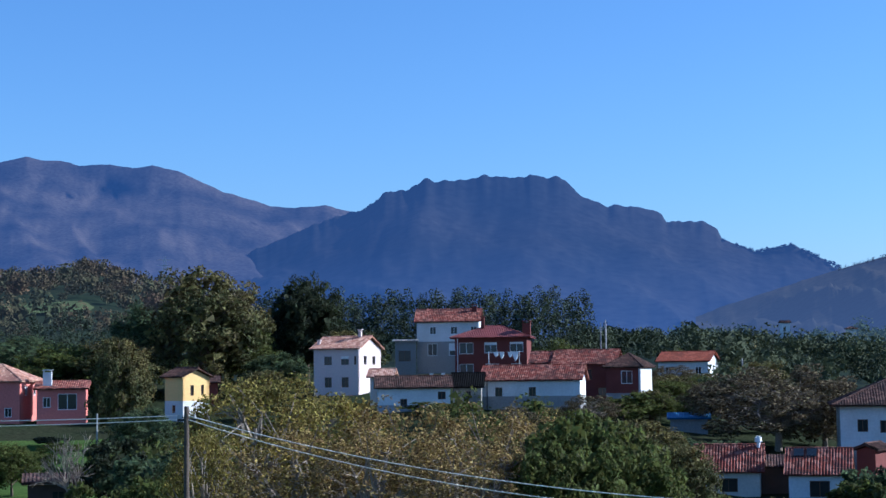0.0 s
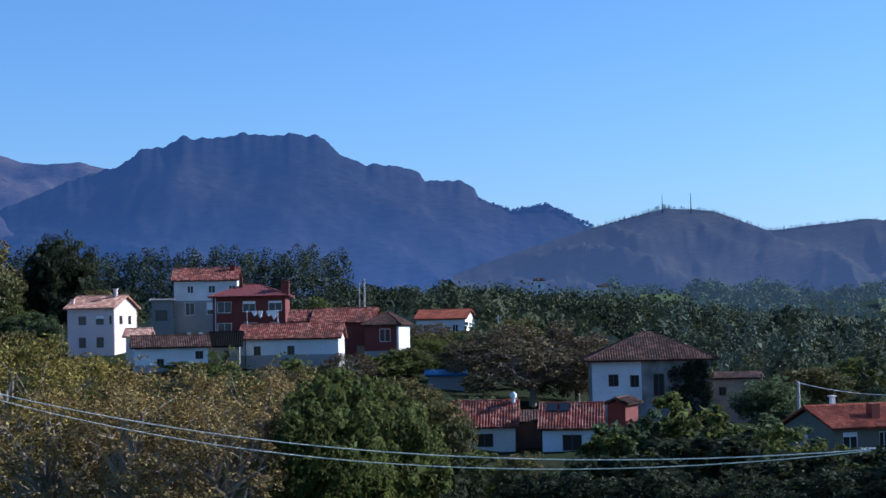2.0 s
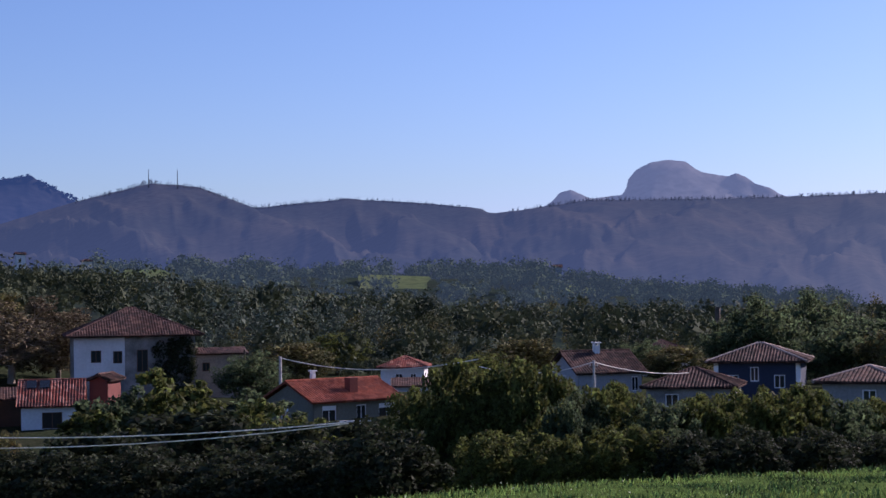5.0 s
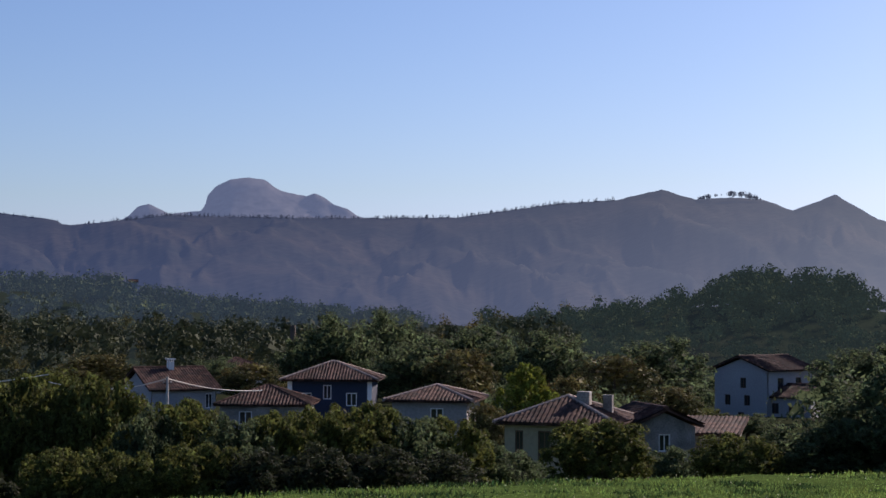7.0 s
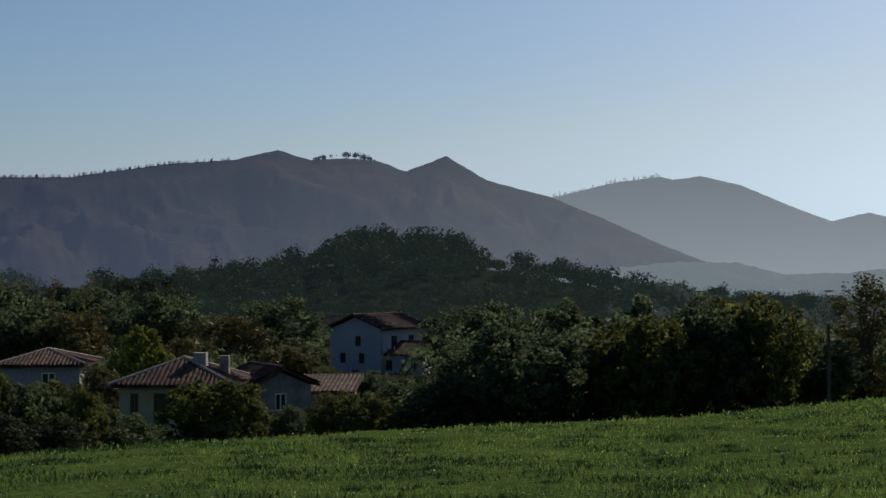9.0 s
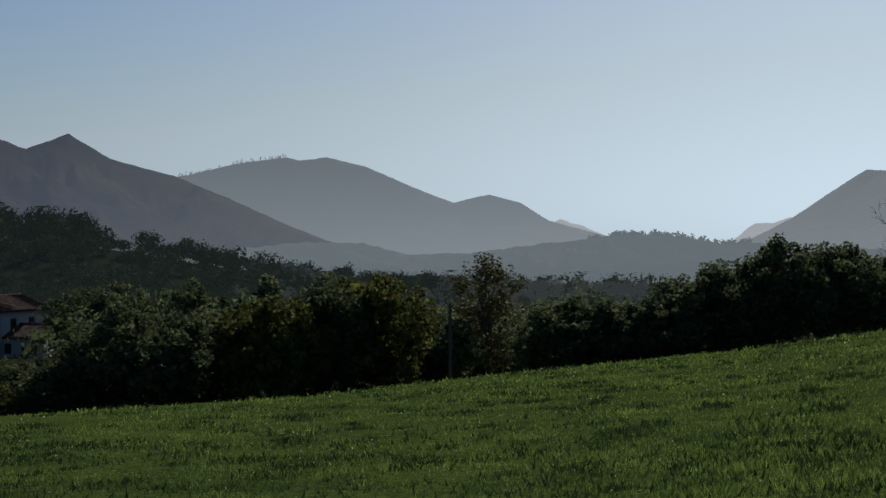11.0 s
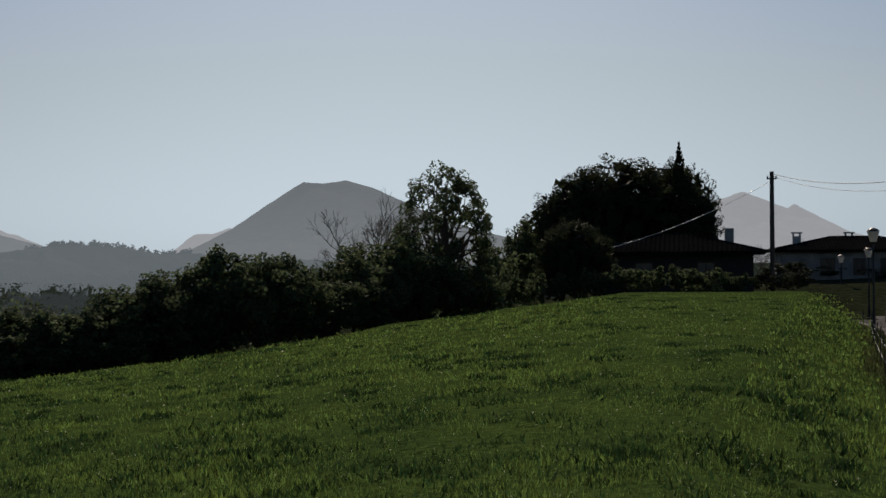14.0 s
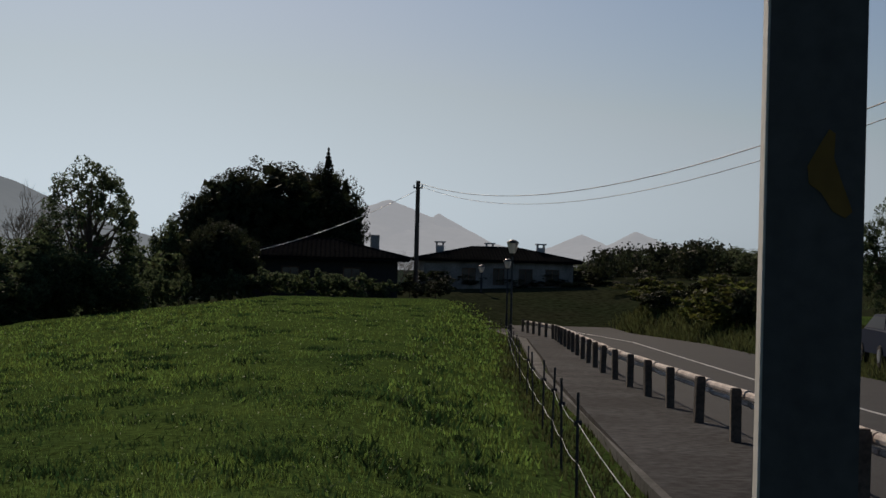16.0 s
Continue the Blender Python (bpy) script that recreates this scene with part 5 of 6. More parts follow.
# ---------------------------------------------------------------- woods
def woods(name, label, spots, mat, shape="round", seed=0, leaf=1.0, per=60):
    """Many trees as one cover of leaf sprays. spots: (x, y, ground, height, width)."""
    rng = np.random.default_rng(seed)
    out = []
    for x, y, g, h, w in spots:
        near = min(1.0, math.hypot(x, y) / 220)
        n = int(per * 2.0 / near ** 1.3)
        k = 10 if shape == "tall" else 9
        which = rng.integers(0, k, n)
        d = unit(rng.normal(size=(n, 3)))
        if shape == "tall":
            t = (np.arange(k) + rng.uniform(0.0, 0.9, k)) / k
            ang = rng.uniform(0, 6.283, k)
            reach = w * 0.28 * (1.1 - 0.7 * t)
            cen = np.stack([np.cos(ang) * reach + 0.05 * h * t * t, np.sin(ang) * reach, h * (0.16 + 0.78 * t)], 1)
            size = np.stack([w * 0.30 * (1.15 - 0.6 * t), w * 0.30 * (1.15 - 0.6 * t), h * 0.10 + 0 * t], 1)
        else:
            e = unit(rng.normal(size=(k, 3)) + np.array([0, 0, 0.25]))
            cen = e * np.array([w * 0.25, w * 0.25, h * 0.2]) + np.array([0, 0, h * 0.5])
            size = np.array([w, w, h]) * rng.uniform(0.17, 0.27, k)[:, None]
        p = cen[which] + d * size[which] * rng.uniform(0.7, 1.0, n)[:, None]
        lift = p - np.array([0, 0, h * 0.4])
        o = np.array([x, y, g])
        out.append(sprays(p + o, unit(d + 0.5 * unit(lift)), leaf * near * w * 0.15 * rng.uniform(0.5, 1.2, n), rng, 0.5))
        if shape == "round":
            out.append(inside([(x, y, g + h * 0.46)], [(w * 0.27, w * 0.27, h * 0.3)], 18, rng, 0.6))
        else:
            out.append(inside([(x + 0.02 * h, y, g + h * 0.45)], [(w * 0.26, w * 0.26, h * 0.42)], 24, rng, 0.6))
    return tagged(new(name, quads(name, np.concatenate(out), mat, 3)), label, "woods", kind="stuff")


def scatter(az0, az1, d0, d1, n, h, seed, wide=1.15, avoid=(), clump=True, power=0.5):
    """Tree places over a stretch of land, in loose groups, clear of houses and clearings. avoid: (az0, az1, d0, d1)."""
    rng = np.random.default_rng(seed)
    spots = []
    tries = 0
    while len(spots) < n and tries < n * 6:
        tries += 1
        az = rng.uniform(az0, az1)
        d = (d0 ** 2 + (d1 ** 2 - d0 ** 2) * rng.uniform() ** (power * 2)) ** 0.5
        if any(a0 < az < a1 and b0 < d < b1 for a0, a1, b0, b1 in avoid):
            continue
        x, y = d * math.sin(radians(az)), d * math.cos(radians(az))
        if clump and noise.noise(Vector((x / 45, y / 45, seed))) < -0.28:
            continue
        hh_ = h * (0.4 + 0.95 * rng.uniform() ** 2.0)
        spots.append((x, y, ground_z(x, y) - 0.4, hh_, hh_ * wide * rng.uniform(0.8, 1.2)))
    return spots


# haze over these woods is painted in: their leaves emit it
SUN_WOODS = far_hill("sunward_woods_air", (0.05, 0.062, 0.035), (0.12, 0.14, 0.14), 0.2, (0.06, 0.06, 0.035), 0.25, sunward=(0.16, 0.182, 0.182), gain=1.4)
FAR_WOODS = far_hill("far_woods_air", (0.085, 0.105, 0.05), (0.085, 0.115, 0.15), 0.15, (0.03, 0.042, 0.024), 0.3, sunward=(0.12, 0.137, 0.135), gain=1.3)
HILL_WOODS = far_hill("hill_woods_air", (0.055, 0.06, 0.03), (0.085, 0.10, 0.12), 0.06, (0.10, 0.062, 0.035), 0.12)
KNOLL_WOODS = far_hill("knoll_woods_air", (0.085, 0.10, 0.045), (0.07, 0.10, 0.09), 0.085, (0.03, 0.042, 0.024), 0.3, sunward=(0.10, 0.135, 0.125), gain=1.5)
CLEARINGS = [(14.0, 16.6, 560, 720), (19.9, 22.6, 500, 590), (22.3, 25.2, 600, 690), (29.4, 30.7, 600, 720), (-16, -11.2, 410, 475), (64.0, 67.4, 560, 760)]
HOUSES = [(-16, -10.4, 90, 192), (-17, -11.5, 190, 225), (-9.8, -7.4, 190, 222), (-5.2, -1.6, 190, 240), (-1.8, 3.4, 188, 285), (0.6, 8.2, 192, 245), (6.8, 9.4, 225, 290), (7.8, 13.8, 120, 166), (12.4, 19.2, 130, 190), (19.0, 24.4, 100, 162), (22.9, 25.2, 170, 200),
          (28.5, 32.5, 120, 166), (31.8, 35.6, 100, 146), (33.8, 38.0, 110, 160), (37.0, 41.0, 90, 124), (40.8, 49.6, 60, 112), (48.0, 52.4, 110, 215), (32.0, 34.2, 200, 245), (11.1, 11.8, 590, 640), (13.1, 13.8, 612, 660), (28.9, 29.7, 710, 760)]
# meadow colour plus a painted haze that the surface emits
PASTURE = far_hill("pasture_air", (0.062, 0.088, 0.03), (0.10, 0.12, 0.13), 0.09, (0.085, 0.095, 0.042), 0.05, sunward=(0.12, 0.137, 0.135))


def pasture(a0, a1, d0, d1, seed):
    """A hay meadow with a ragged edge, lying on the slope, paled by emitted haze."""
    v, f, n = [], [], 22
    for i in range(n + 1):
        for j in range(n + 1):
            u, w = i / n * 2 - 1, j / n * 2 - 1
            k = 1 - 0.18 * (u * u + w * w) + 0.12 * noise.noise(Vector((u * 2, w * 2, seed)))
            a, r = (a0 + a1) / 2 + u * k * (a1 - a0) / 2, (d0 + d1) / 2 + w * k * (d1 - d0) / 2
            x, y = r * math.sin(radians(a)), r * math.cos(radians(a))
            v.append((x, y, ground_z(x, y) + min(4.0, r * 0.004) * noise.noise(Vector((x, y, 0)) / 60.0) + 0.9))
    f = [(i * (n + 1) + j, (i + 1) * (n + 1) + j, (i + 1) * (n + 1) + j + 1, i * (n + 1) + j + 1) for i in range(n) for j in range(n)]
    tagged(new("pasture", solid("pasture", v, f, PASTURE)), "hay meadow among far woods, paled by emitted haze", "meadow", kind="structure")


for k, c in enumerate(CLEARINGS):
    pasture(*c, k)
woods("gum_trees", "row of tall wind-blown gum trees behind the village",
      [(r_ * math.sin(radians(a_)), r_ * math.cos(radians(a_)), 4.0, h_, 6.2) for a_, r_, h_ in
       [(-6.4 + 0.155 * k + RNG.uniform(-0.06, 0.06), RNG.uniform(306, 340), RNG.uniform(12.3, 15.2)) for k in range(73)]], LEAF_GUM, "tall", 3, 0.42, 400)
woods("hill_woods", "dark woods on the hill", scatter(-24, -6.5, 345, 740, 640, 7.5, 31, avoid=CLEARINGS), HILL_WOODS, seed=4, per=90, leaf=0.65)
woods("hill_woods", "dark gum plantation on the hill", scatter(-17, -6.0, 270, 330, 170, 7.2, 32, wide=0.45), LEAF_GUM, "tall", 5, 0.6, 130)
woods("near_woods", "mixed trees and bushes round the village", scatter(-17, 8, 95, 330, 330, 3.8, 33, wide=1.1, avoid=HOUSES), LEAF_MID, seed=6, per=110, leaf=0.62)
woods("near_woods", "brown and olive bushes round the village", scatter(-17, 8, 100, 300, 200, 3.4, 34, wide=1.1, avoid=HOUSES), LEAF_OLIVE, seed=7, per=110, leaf=0.6)
woods("slope_woods", "green woods below the ridge", scatter(4.5, 20, 290, 560, 440, 6.6, 35, avoid=HOUSES + CLEARINGS), FOREST, seed=8, per=100, leaf=0.5)
woods("slope_woods", "mixed valley woods", scatter(8, 44, 198, 420, 640, 8.0, 36, avoid=HOUSES), FOREST, seed=9, per=95, leaf=0.5)
woods("gum_trees", "young silvery gum trees below the slope", scatter(15.5, 24, 225, 330, 110, 7.0, 48, wide=0.75, avoid=HOUSES, clump=False), LEAF_SILVER, "tall", 21, 0.5, 150)
woods("slope_woods", "pale olive valley woods", scatter(10, 44, 198, 480, 330, 6.0, 37, avoid=HOUSES, wide=0.7), LEAF_OLIVE, seed=10, per=100, leaf=0.5)
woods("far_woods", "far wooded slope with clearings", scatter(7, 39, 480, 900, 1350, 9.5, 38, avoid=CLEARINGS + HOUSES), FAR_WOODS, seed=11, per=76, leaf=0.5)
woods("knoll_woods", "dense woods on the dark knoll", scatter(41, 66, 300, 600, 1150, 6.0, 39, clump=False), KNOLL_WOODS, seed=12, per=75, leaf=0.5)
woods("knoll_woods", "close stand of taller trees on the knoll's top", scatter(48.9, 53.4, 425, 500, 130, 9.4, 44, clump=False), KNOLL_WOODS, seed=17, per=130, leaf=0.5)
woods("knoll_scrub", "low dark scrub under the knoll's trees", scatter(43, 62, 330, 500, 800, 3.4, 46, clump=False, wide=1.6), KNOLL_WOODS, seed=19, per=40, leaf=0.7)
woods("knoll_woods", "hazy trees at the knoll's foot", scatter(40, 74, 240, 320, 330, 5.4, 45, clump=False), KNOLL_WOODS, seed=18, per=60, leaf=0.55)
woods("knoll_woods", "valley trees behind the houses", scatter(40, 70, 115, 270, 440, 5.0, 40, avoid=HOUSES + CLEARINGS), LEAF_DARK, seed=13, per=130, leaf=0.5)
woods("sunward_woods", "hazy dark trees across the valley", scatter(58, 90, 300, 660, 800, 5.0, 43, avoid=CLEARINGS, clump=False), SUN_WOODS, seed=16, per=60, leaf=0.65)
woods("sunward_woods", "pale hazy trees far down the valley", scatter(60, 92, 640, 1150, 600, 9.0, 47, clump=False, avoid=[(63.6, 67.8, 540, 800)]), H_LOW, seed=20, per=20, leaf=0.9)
woods("sunward_woods", "dark valley trees against the light", scatter(52, 84, 95, 260, 330, 5.0, 41, avoid=CLEARINGS), LEAF_DARK, seed=14, per=130, leaf=0.5)
woods("upper_woods", "dark trees on the rise beyond the road", scatter(101, 125, 126, 240, 240, 3.6, 42), LEAF_HOLM_AND_SHADE, seed=15, per=120, leaf=0.6)


def crest_trees(name, label, d, line, n, h, mat, shape, seed, wide=0.35):
    """Trees that stand along a far crest. line: (bearing, elevation)."""
    rng = np.random.default_rng(seed)
    la, le = zip(*line)
    spots = []
    for _ in range(n):
        a = rng.uniform(la[0], la[-1])
        p = at(a, float(np.interp(a, la, le)), d - rng.uniform(0, 12))
        hh_ = h * (0.25 + 1.0 * rng.uniform() ** 1.5)
        spots.append((p.x, p.y, p.z - hh_ * 0.4, hh_, hh_ * wide))
    return woods(name, label, spots, mat, shape, seed, 1.5, 26)


# crest trees carry the same painted haze as emission
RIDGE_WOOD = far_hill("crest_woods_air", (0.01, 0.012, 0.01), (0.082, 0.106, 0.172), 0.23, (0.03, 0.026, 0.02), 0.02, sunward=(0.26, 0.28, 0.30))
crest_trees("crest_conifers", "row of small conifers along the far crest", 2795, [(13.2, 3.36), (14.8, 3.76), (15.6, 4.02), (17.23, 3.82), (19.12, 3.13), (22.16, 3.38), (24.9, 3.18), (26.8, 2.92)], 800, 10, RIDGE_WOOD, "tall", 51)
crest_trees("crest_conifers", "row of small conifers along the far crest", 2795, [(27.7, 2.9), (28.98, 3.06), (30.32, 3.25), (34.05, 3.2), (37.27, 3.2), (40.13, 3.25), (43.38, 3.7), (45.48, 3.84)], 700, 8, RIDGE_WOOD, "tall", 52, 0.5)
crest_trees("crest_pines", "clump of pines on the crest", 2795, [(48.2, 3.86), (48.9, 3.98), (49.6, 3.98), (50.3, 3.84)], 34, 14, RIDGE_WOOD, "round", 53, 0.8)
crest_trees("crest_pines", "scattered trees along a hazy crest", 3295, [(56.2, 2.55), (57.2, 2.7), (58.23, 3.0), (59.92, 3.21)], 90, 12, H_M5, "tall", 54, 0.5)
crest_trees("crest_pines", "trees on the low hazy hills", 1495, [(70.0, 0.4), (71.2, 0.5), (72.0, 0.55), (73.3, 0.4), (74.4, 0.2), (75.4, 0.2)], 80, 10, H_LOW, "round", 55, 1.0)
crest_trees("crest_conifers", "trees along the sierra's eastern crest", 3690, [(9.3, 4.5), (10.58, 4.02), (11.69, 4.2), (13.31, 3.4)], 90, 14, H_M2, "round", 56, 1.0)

# ---------------------------------------------------------------- grass
def grass():
    rng = np.random.default_rng(61)
    n = 105000
    az = rng.uniform(17, 101.5, n)
    r = 8.5 * (86 / 8.5) ** rng.uniform(0, 1, n)
    keep, gz = [], []
    thin = rng.uniform(0, 1, n)
    for i in range(n):
        if r[i] > np.interp(az[i], AZS, EDGE) + 1.5:
            continue
        x, y = r[i] * math.sin(radians(az[i])), r[i] * math.cos(radians(az[i]))
        if az[i] > 80 and rail_y(x) - y > -2.75:
            continue
        if thin[i] < 0.2 + 1.0 * noise.noise(Vector((x / 0.9, y / 0.9, 7))):
            continue
        keep.append(i)
        gz.append(ground_z(x, y))
    az, r, gz = az[keep], r[keep], np.array(gz)
    x, y = r * np.sin(np.radians(az)), r * np.cos(np.radians(az))
    tall = np.array([0.75 + 3.6 * max(0.0, noise.noise(Vector((a / 1.1, b / 1.1, 0))) - 0.2) + 0.5 * noise.noise(Vector((a / 7, b / 7, 3))) for a, b in zip(x, y)])
    k = 6
    x, y, gz, r, tall = (np.repeat(v, k) for v in (x, y, gz, r, tall))
    m = len(x)
    w = 0.008 * np.maximum(1.0, r / 12)
    x = x + rng.normal(size=m) * w * 9
    y = y + rng.normal(size=m) * w * 9
    h = np.clip(tall, 0.3, 2.2) * rng.uniform(0.016, 0.045, m)
    ang = rng.uniform(0, 6.283, m)
    dx, dy = np.cos(ang) * w, np.sin(ang) * w
    lx, ly = rng.normal(size=m) * h * 0.6, rng.normal(size=m) * h * 0.6
    co = np.stack([np.stack([x - dx, y - dy, gz - 0.05], 1), np.stack([x + dx, y + dy, gz - 0.05], 1), np.stack([x + lx, y + ly, gz + h], 1)], 1)
    tagged(new("grass", quads("grass", co, BLADE, 3)), "short green meadow grass with taller tufts", "grass", kind="stuff")


def verge():
    """Long weeds along the fence and the road's banks."""
    rng = np.random.default_rng(62)
    rowsv = []
    for _ in range(9500):
        x = rng.uniform(9, 112)
        side = rng.uniform()
        s = rng.normal(-2.1, 0.25) if side < 0.26 else rng.uniform(7.2, 15)
        y = rail_y(x) - s
        g = ground_z(x, y)
        hgt = rng.uniform(0.1, 0.36) * (1.9 if side > 0.26 else 0.4)
        for _k in range(5):
            a = rng.uniform(0, 6.283)
            w = 0.012 + 0.0006 * x
            px, py = x + rng.normal() * 0.15, y + rng.normal() * 0.15
            rowsv.append([(px - math.cos(a) * w, py - math.sin(a) * w, g - 0.05), (px + math.cos(a) * w, py + math.sin(a) * w, g - 0.05), (px + rng.normal() * hgt * 0.35, py + rng.normal() * hgt * 0.35, g + hgt * rng.uniform(0.6, 1.1))])
    tagged(new("verge_weeds", quads("verge_weeds", np.array(rowsv), WEED, 3)), "long grass and weeds on the road verges", "grass", kind="stuff")


def tufts():
    """Dark coarse tufts and pale seed heads here and there in the field."""
    rng = np.random.default_rng(63)
    dark, pale = [], []
    for k in range(1300):
        az, r = rng.uniform(22, 98), 9 * (70 / 9) ** rng.uniform()
        x, y = r * math.sin(radians(az)), r * math.cos(radians(az))
        if r > np.interp(az, AZS, EDGE) or rail_y(x) - y > -3.2:
            continue
        g = ground_z(x, y)
        w = rng.uniform(0.1, 0.45)
        for _ in range(60):
            a = rng.uniform(0, 6.283)
            px, py, hgt, t = x + rng.normal() * w, y + rng.normal() * w * 0.7, rng.uniform(0.03, 0.07), 0.008 + 0.0006 * r
            dark.append([(px - math.cos(a) * t, py - math.sin(a) * t, g - 0.04), (px + math.cos(a) * t, py + math.sin(a) * t, g - 0.04), (px + rng.normal() * 0.05, py + rng.normal() * 0.05, g + hgt)])
    for k in range(5200):
        az, r = rng.uniform(22, 98), 9 * (62 / 9) ** rng.uniform()
        x, y = r * math.sin(radians(az)), r * math.cos(radians(az))
        if r > np.interp(az, AZS, EDGE) or rail_y(x) - y > -3.0:
            continue
        p = np.array([x, y, ground_z(x, y) + rng.uniform(0.04, 0.12)])
        t = 0.00032 * r + 0.002
        pale.append([p + rng.normal(size=3) * t for _ in range(3)])
    tagged(new("grass_tufts", quads("grass_tufts", np.array(dark), TUFT, 3)), "dark coarse tufts of grass in the field", "grass", kind="stuff")
    tagged(new("seed_heads", quads("seed_heads", np.array(pale), SEED, 3)), "pale seed heads and dew on the grass", "grass", kind="stuff")


TUFT = material("coarse_grass", (0.04, 0.08, 0.026), 0.8, spec=0.05, var=0.3, scale=0.6, random_per="island", translucent=0.35)
SEED = material("seed_head", (0.42, 0.46, 0.30), 0.6, var=0.2, scale=1.0, translucent=0.5)
grass()
tufts()
verge()

# ---------------------------------------------------------------- road, footpath, rail and fence
def strip(name, label, s0, s1, lift, x0, x1, mat, thick=0.08, step=1.0, category="road", taper=False):
    xs = np.arange(x0, x1 + step, step)
    v, f = [], []
    for x in xs:
        for s in ((s0 + 0.012 * min(34.0, max(0.0, x - 16)) if taper else s0), s1):
            y = rail_y(x) - s
            z = road_z(x, rail_y(x)) + lift
            v += [(x, y, z), (x, y, z - thick)]
    for i in range(len(xs) - 1):
        a, b = i * 4, i * 4 + 4
        f += [(a, a + 2, b + 2, b), (a, b, b + 1, a + 1), (a + 2, a + 3, b + 3, b + 2)]
    return tagged(new(name, solid(name, v, f, mat)), label, category, kind="structure")


strip("road", "grey asphalt road bending away", 0.35, 7.0, 0.0, -40, 110, ASPHALT)
strip("pavement", "worn pale concrete footpath beside the road", -1.6, 0.3, 0.07, -40, 100, FOOTPATH, 0.14, category="pavement", taper=True)
strip("road_line", "worn white centre line on the asphalt", 3.62, 3.71, 0.006, -40, 110, LINE, 0.004, category="road marking")
KERB = material("worn_kerb", (0.15, 0.145, 0.135), 0.95, spec=0.05, var=0.3, scale=2.0, bump=0.4, second=(0.07, 0.07, 0.065), amount=0.8)
strip("kerb", "pale worn concrete edging of the footpath", -1.69, -1.6, 0.08, -40, 100, KERB, 0.16, category="kerb", taper=True)
RAIL_WOOD = material("weathered_rail_wood", (0.62, 0.54, 0.48), 0.8, var=0.3, scale=5.0, bump=0.5, second=(0.22, 0.16, 0.13), amount=0.7)


def guard_rail():
    root = thing("guard_rail", Matrix.Translation((13.7, rail_y(13.7), road_z(13.7, rail_y(13.7)) + 0.05)), "weathered wooden guard rail on dark square posts", "guard rail")
    o = root.matrix_world.translation
    xs = [20.7 + 3.28 * k for k in range(-8, 23)]
    post_me = None
    prev = None
    for x in xs:
        p = Vector((x, rail_y(x), road_z(x, rail_y(x)) + 0.05)) - o
        if post_me is None:
            v, f = box(-0.065, 0.065, -0.065, 0.065, -0.3, 0.67)
            top = box(-0.055, 0.055, -0.055, 0.055, 0.67, 0.69)
            post_me = solid("post", *join((v, f), top), WOOD_POST)
        ob = part("post", post_me, root)
        ob.matrix_basis = Matrix.Translation(p) @ Matrix.Rotation(radians(RNG.uniform(-8, 2)), 4, "Z") @ Matrix.Rotation(radians(RNG.uniform(-1.5, 1.5)), 4, "X")
        if prev is not None:
            for dz, r in ((0.60, 0.062),):
                a, b = prev + Vector((0.02, -0.155, dz)), p + Vector((-0.02, -0.155, dz + RNG.uniform(-0.02, 0.02)))
                part("rail", solid("rail", *join(rod(a, b, r, r * 0.92, 10), rod(a + Vector((0, -0.03, -0.12)), b + Vector((0, -0.03, -0.12)), 0.035, 0.035, 6)), RAIL_WOOD), root, "pale split-log rail")
        prev = p


guard_rail()


def sag(a, b, drop, n=26):
    a, b = Vector(a), Vector(b)
    return [a.lerp(b, k / n) - Vector((0, 0, 4 * drop * (k / n) * (1 - k / n))) for k in range(n + 1)]


def cable(name, label, pts, r, mat, category="cable"):
    cu = bpy.data.curves.new(name, "CURVE")
    cu.dimensions, cu.bevel_depth, cu.bevel_resolution = "3D", r, 1
    sp = cu.splines.new("POLY")
    sp.points.add(len(pts) - 1)
    for q, p in zip(sp.points, pts):
        q.co = (*p, 1)
    cu.materials.append(mat)
    tmp = bpy.data.objects.new(name, cu)
    me = bpy.data.meshes.new_from_object(tmp)
    bpy.data.objects.remove(tmp)
    me.name = name
    return tagged(new(name, me), label, category)


def wire_fence():
    root = thing("wire_fence", Matrix.Translation((11.6, -2.35, ground_z(11.6, -2.35))), "thin leaning iron fence posts with slack steel wire", "fence")
    o = root.matrix_world.translation
    xs = [2.0, 6.2, 14.9, 17.6, 20.4, 23.2, 27, 31.3, 36, 41, 46, 52, 58, 65, 72, 80, 88]
    tops = []
    for x in xs:
        y = -0.9 - 0.125 * x if x < 44 else rail_y(x) + 2.14
        p = Vector((x, y, ground_z(x, y)))
        lean = Vector((RNG.uniform(-0.06, 0.06), RNG.uniform(-0.06, 0.06), 0.98))
        post = part("post", solid("post", *rod(p - o - Vector((0, 0, 0.3)), p - o + lean, 0.016, 0.014, 6), DARK_STEEL), root)
        part("insulator", solid("insulator", *rod(p - o + lean * 0.72 + Vector((0, -0.035, 0)), p - o + lean * 0.72 + Vector((0, 0.035, 0)), 0.026, 0.022, 6), DARK_STEEL), post)
        tops.append((p - o, lean))
    for share in (0.72, 0.36):
        for (a, la), (b, lb) in zip(tops, tops[1:]):
            v, f = [], []
            pts = sag(a + la * share, b + lb * share, 0.045, 6)
            pieces = [rod(p, q, 0.003, 0.003, 4) for p, q in zip(pts, pts[1:])]
            part("wire", solid("wire", *join(*pieces), STEEL), root)


wire_fence()

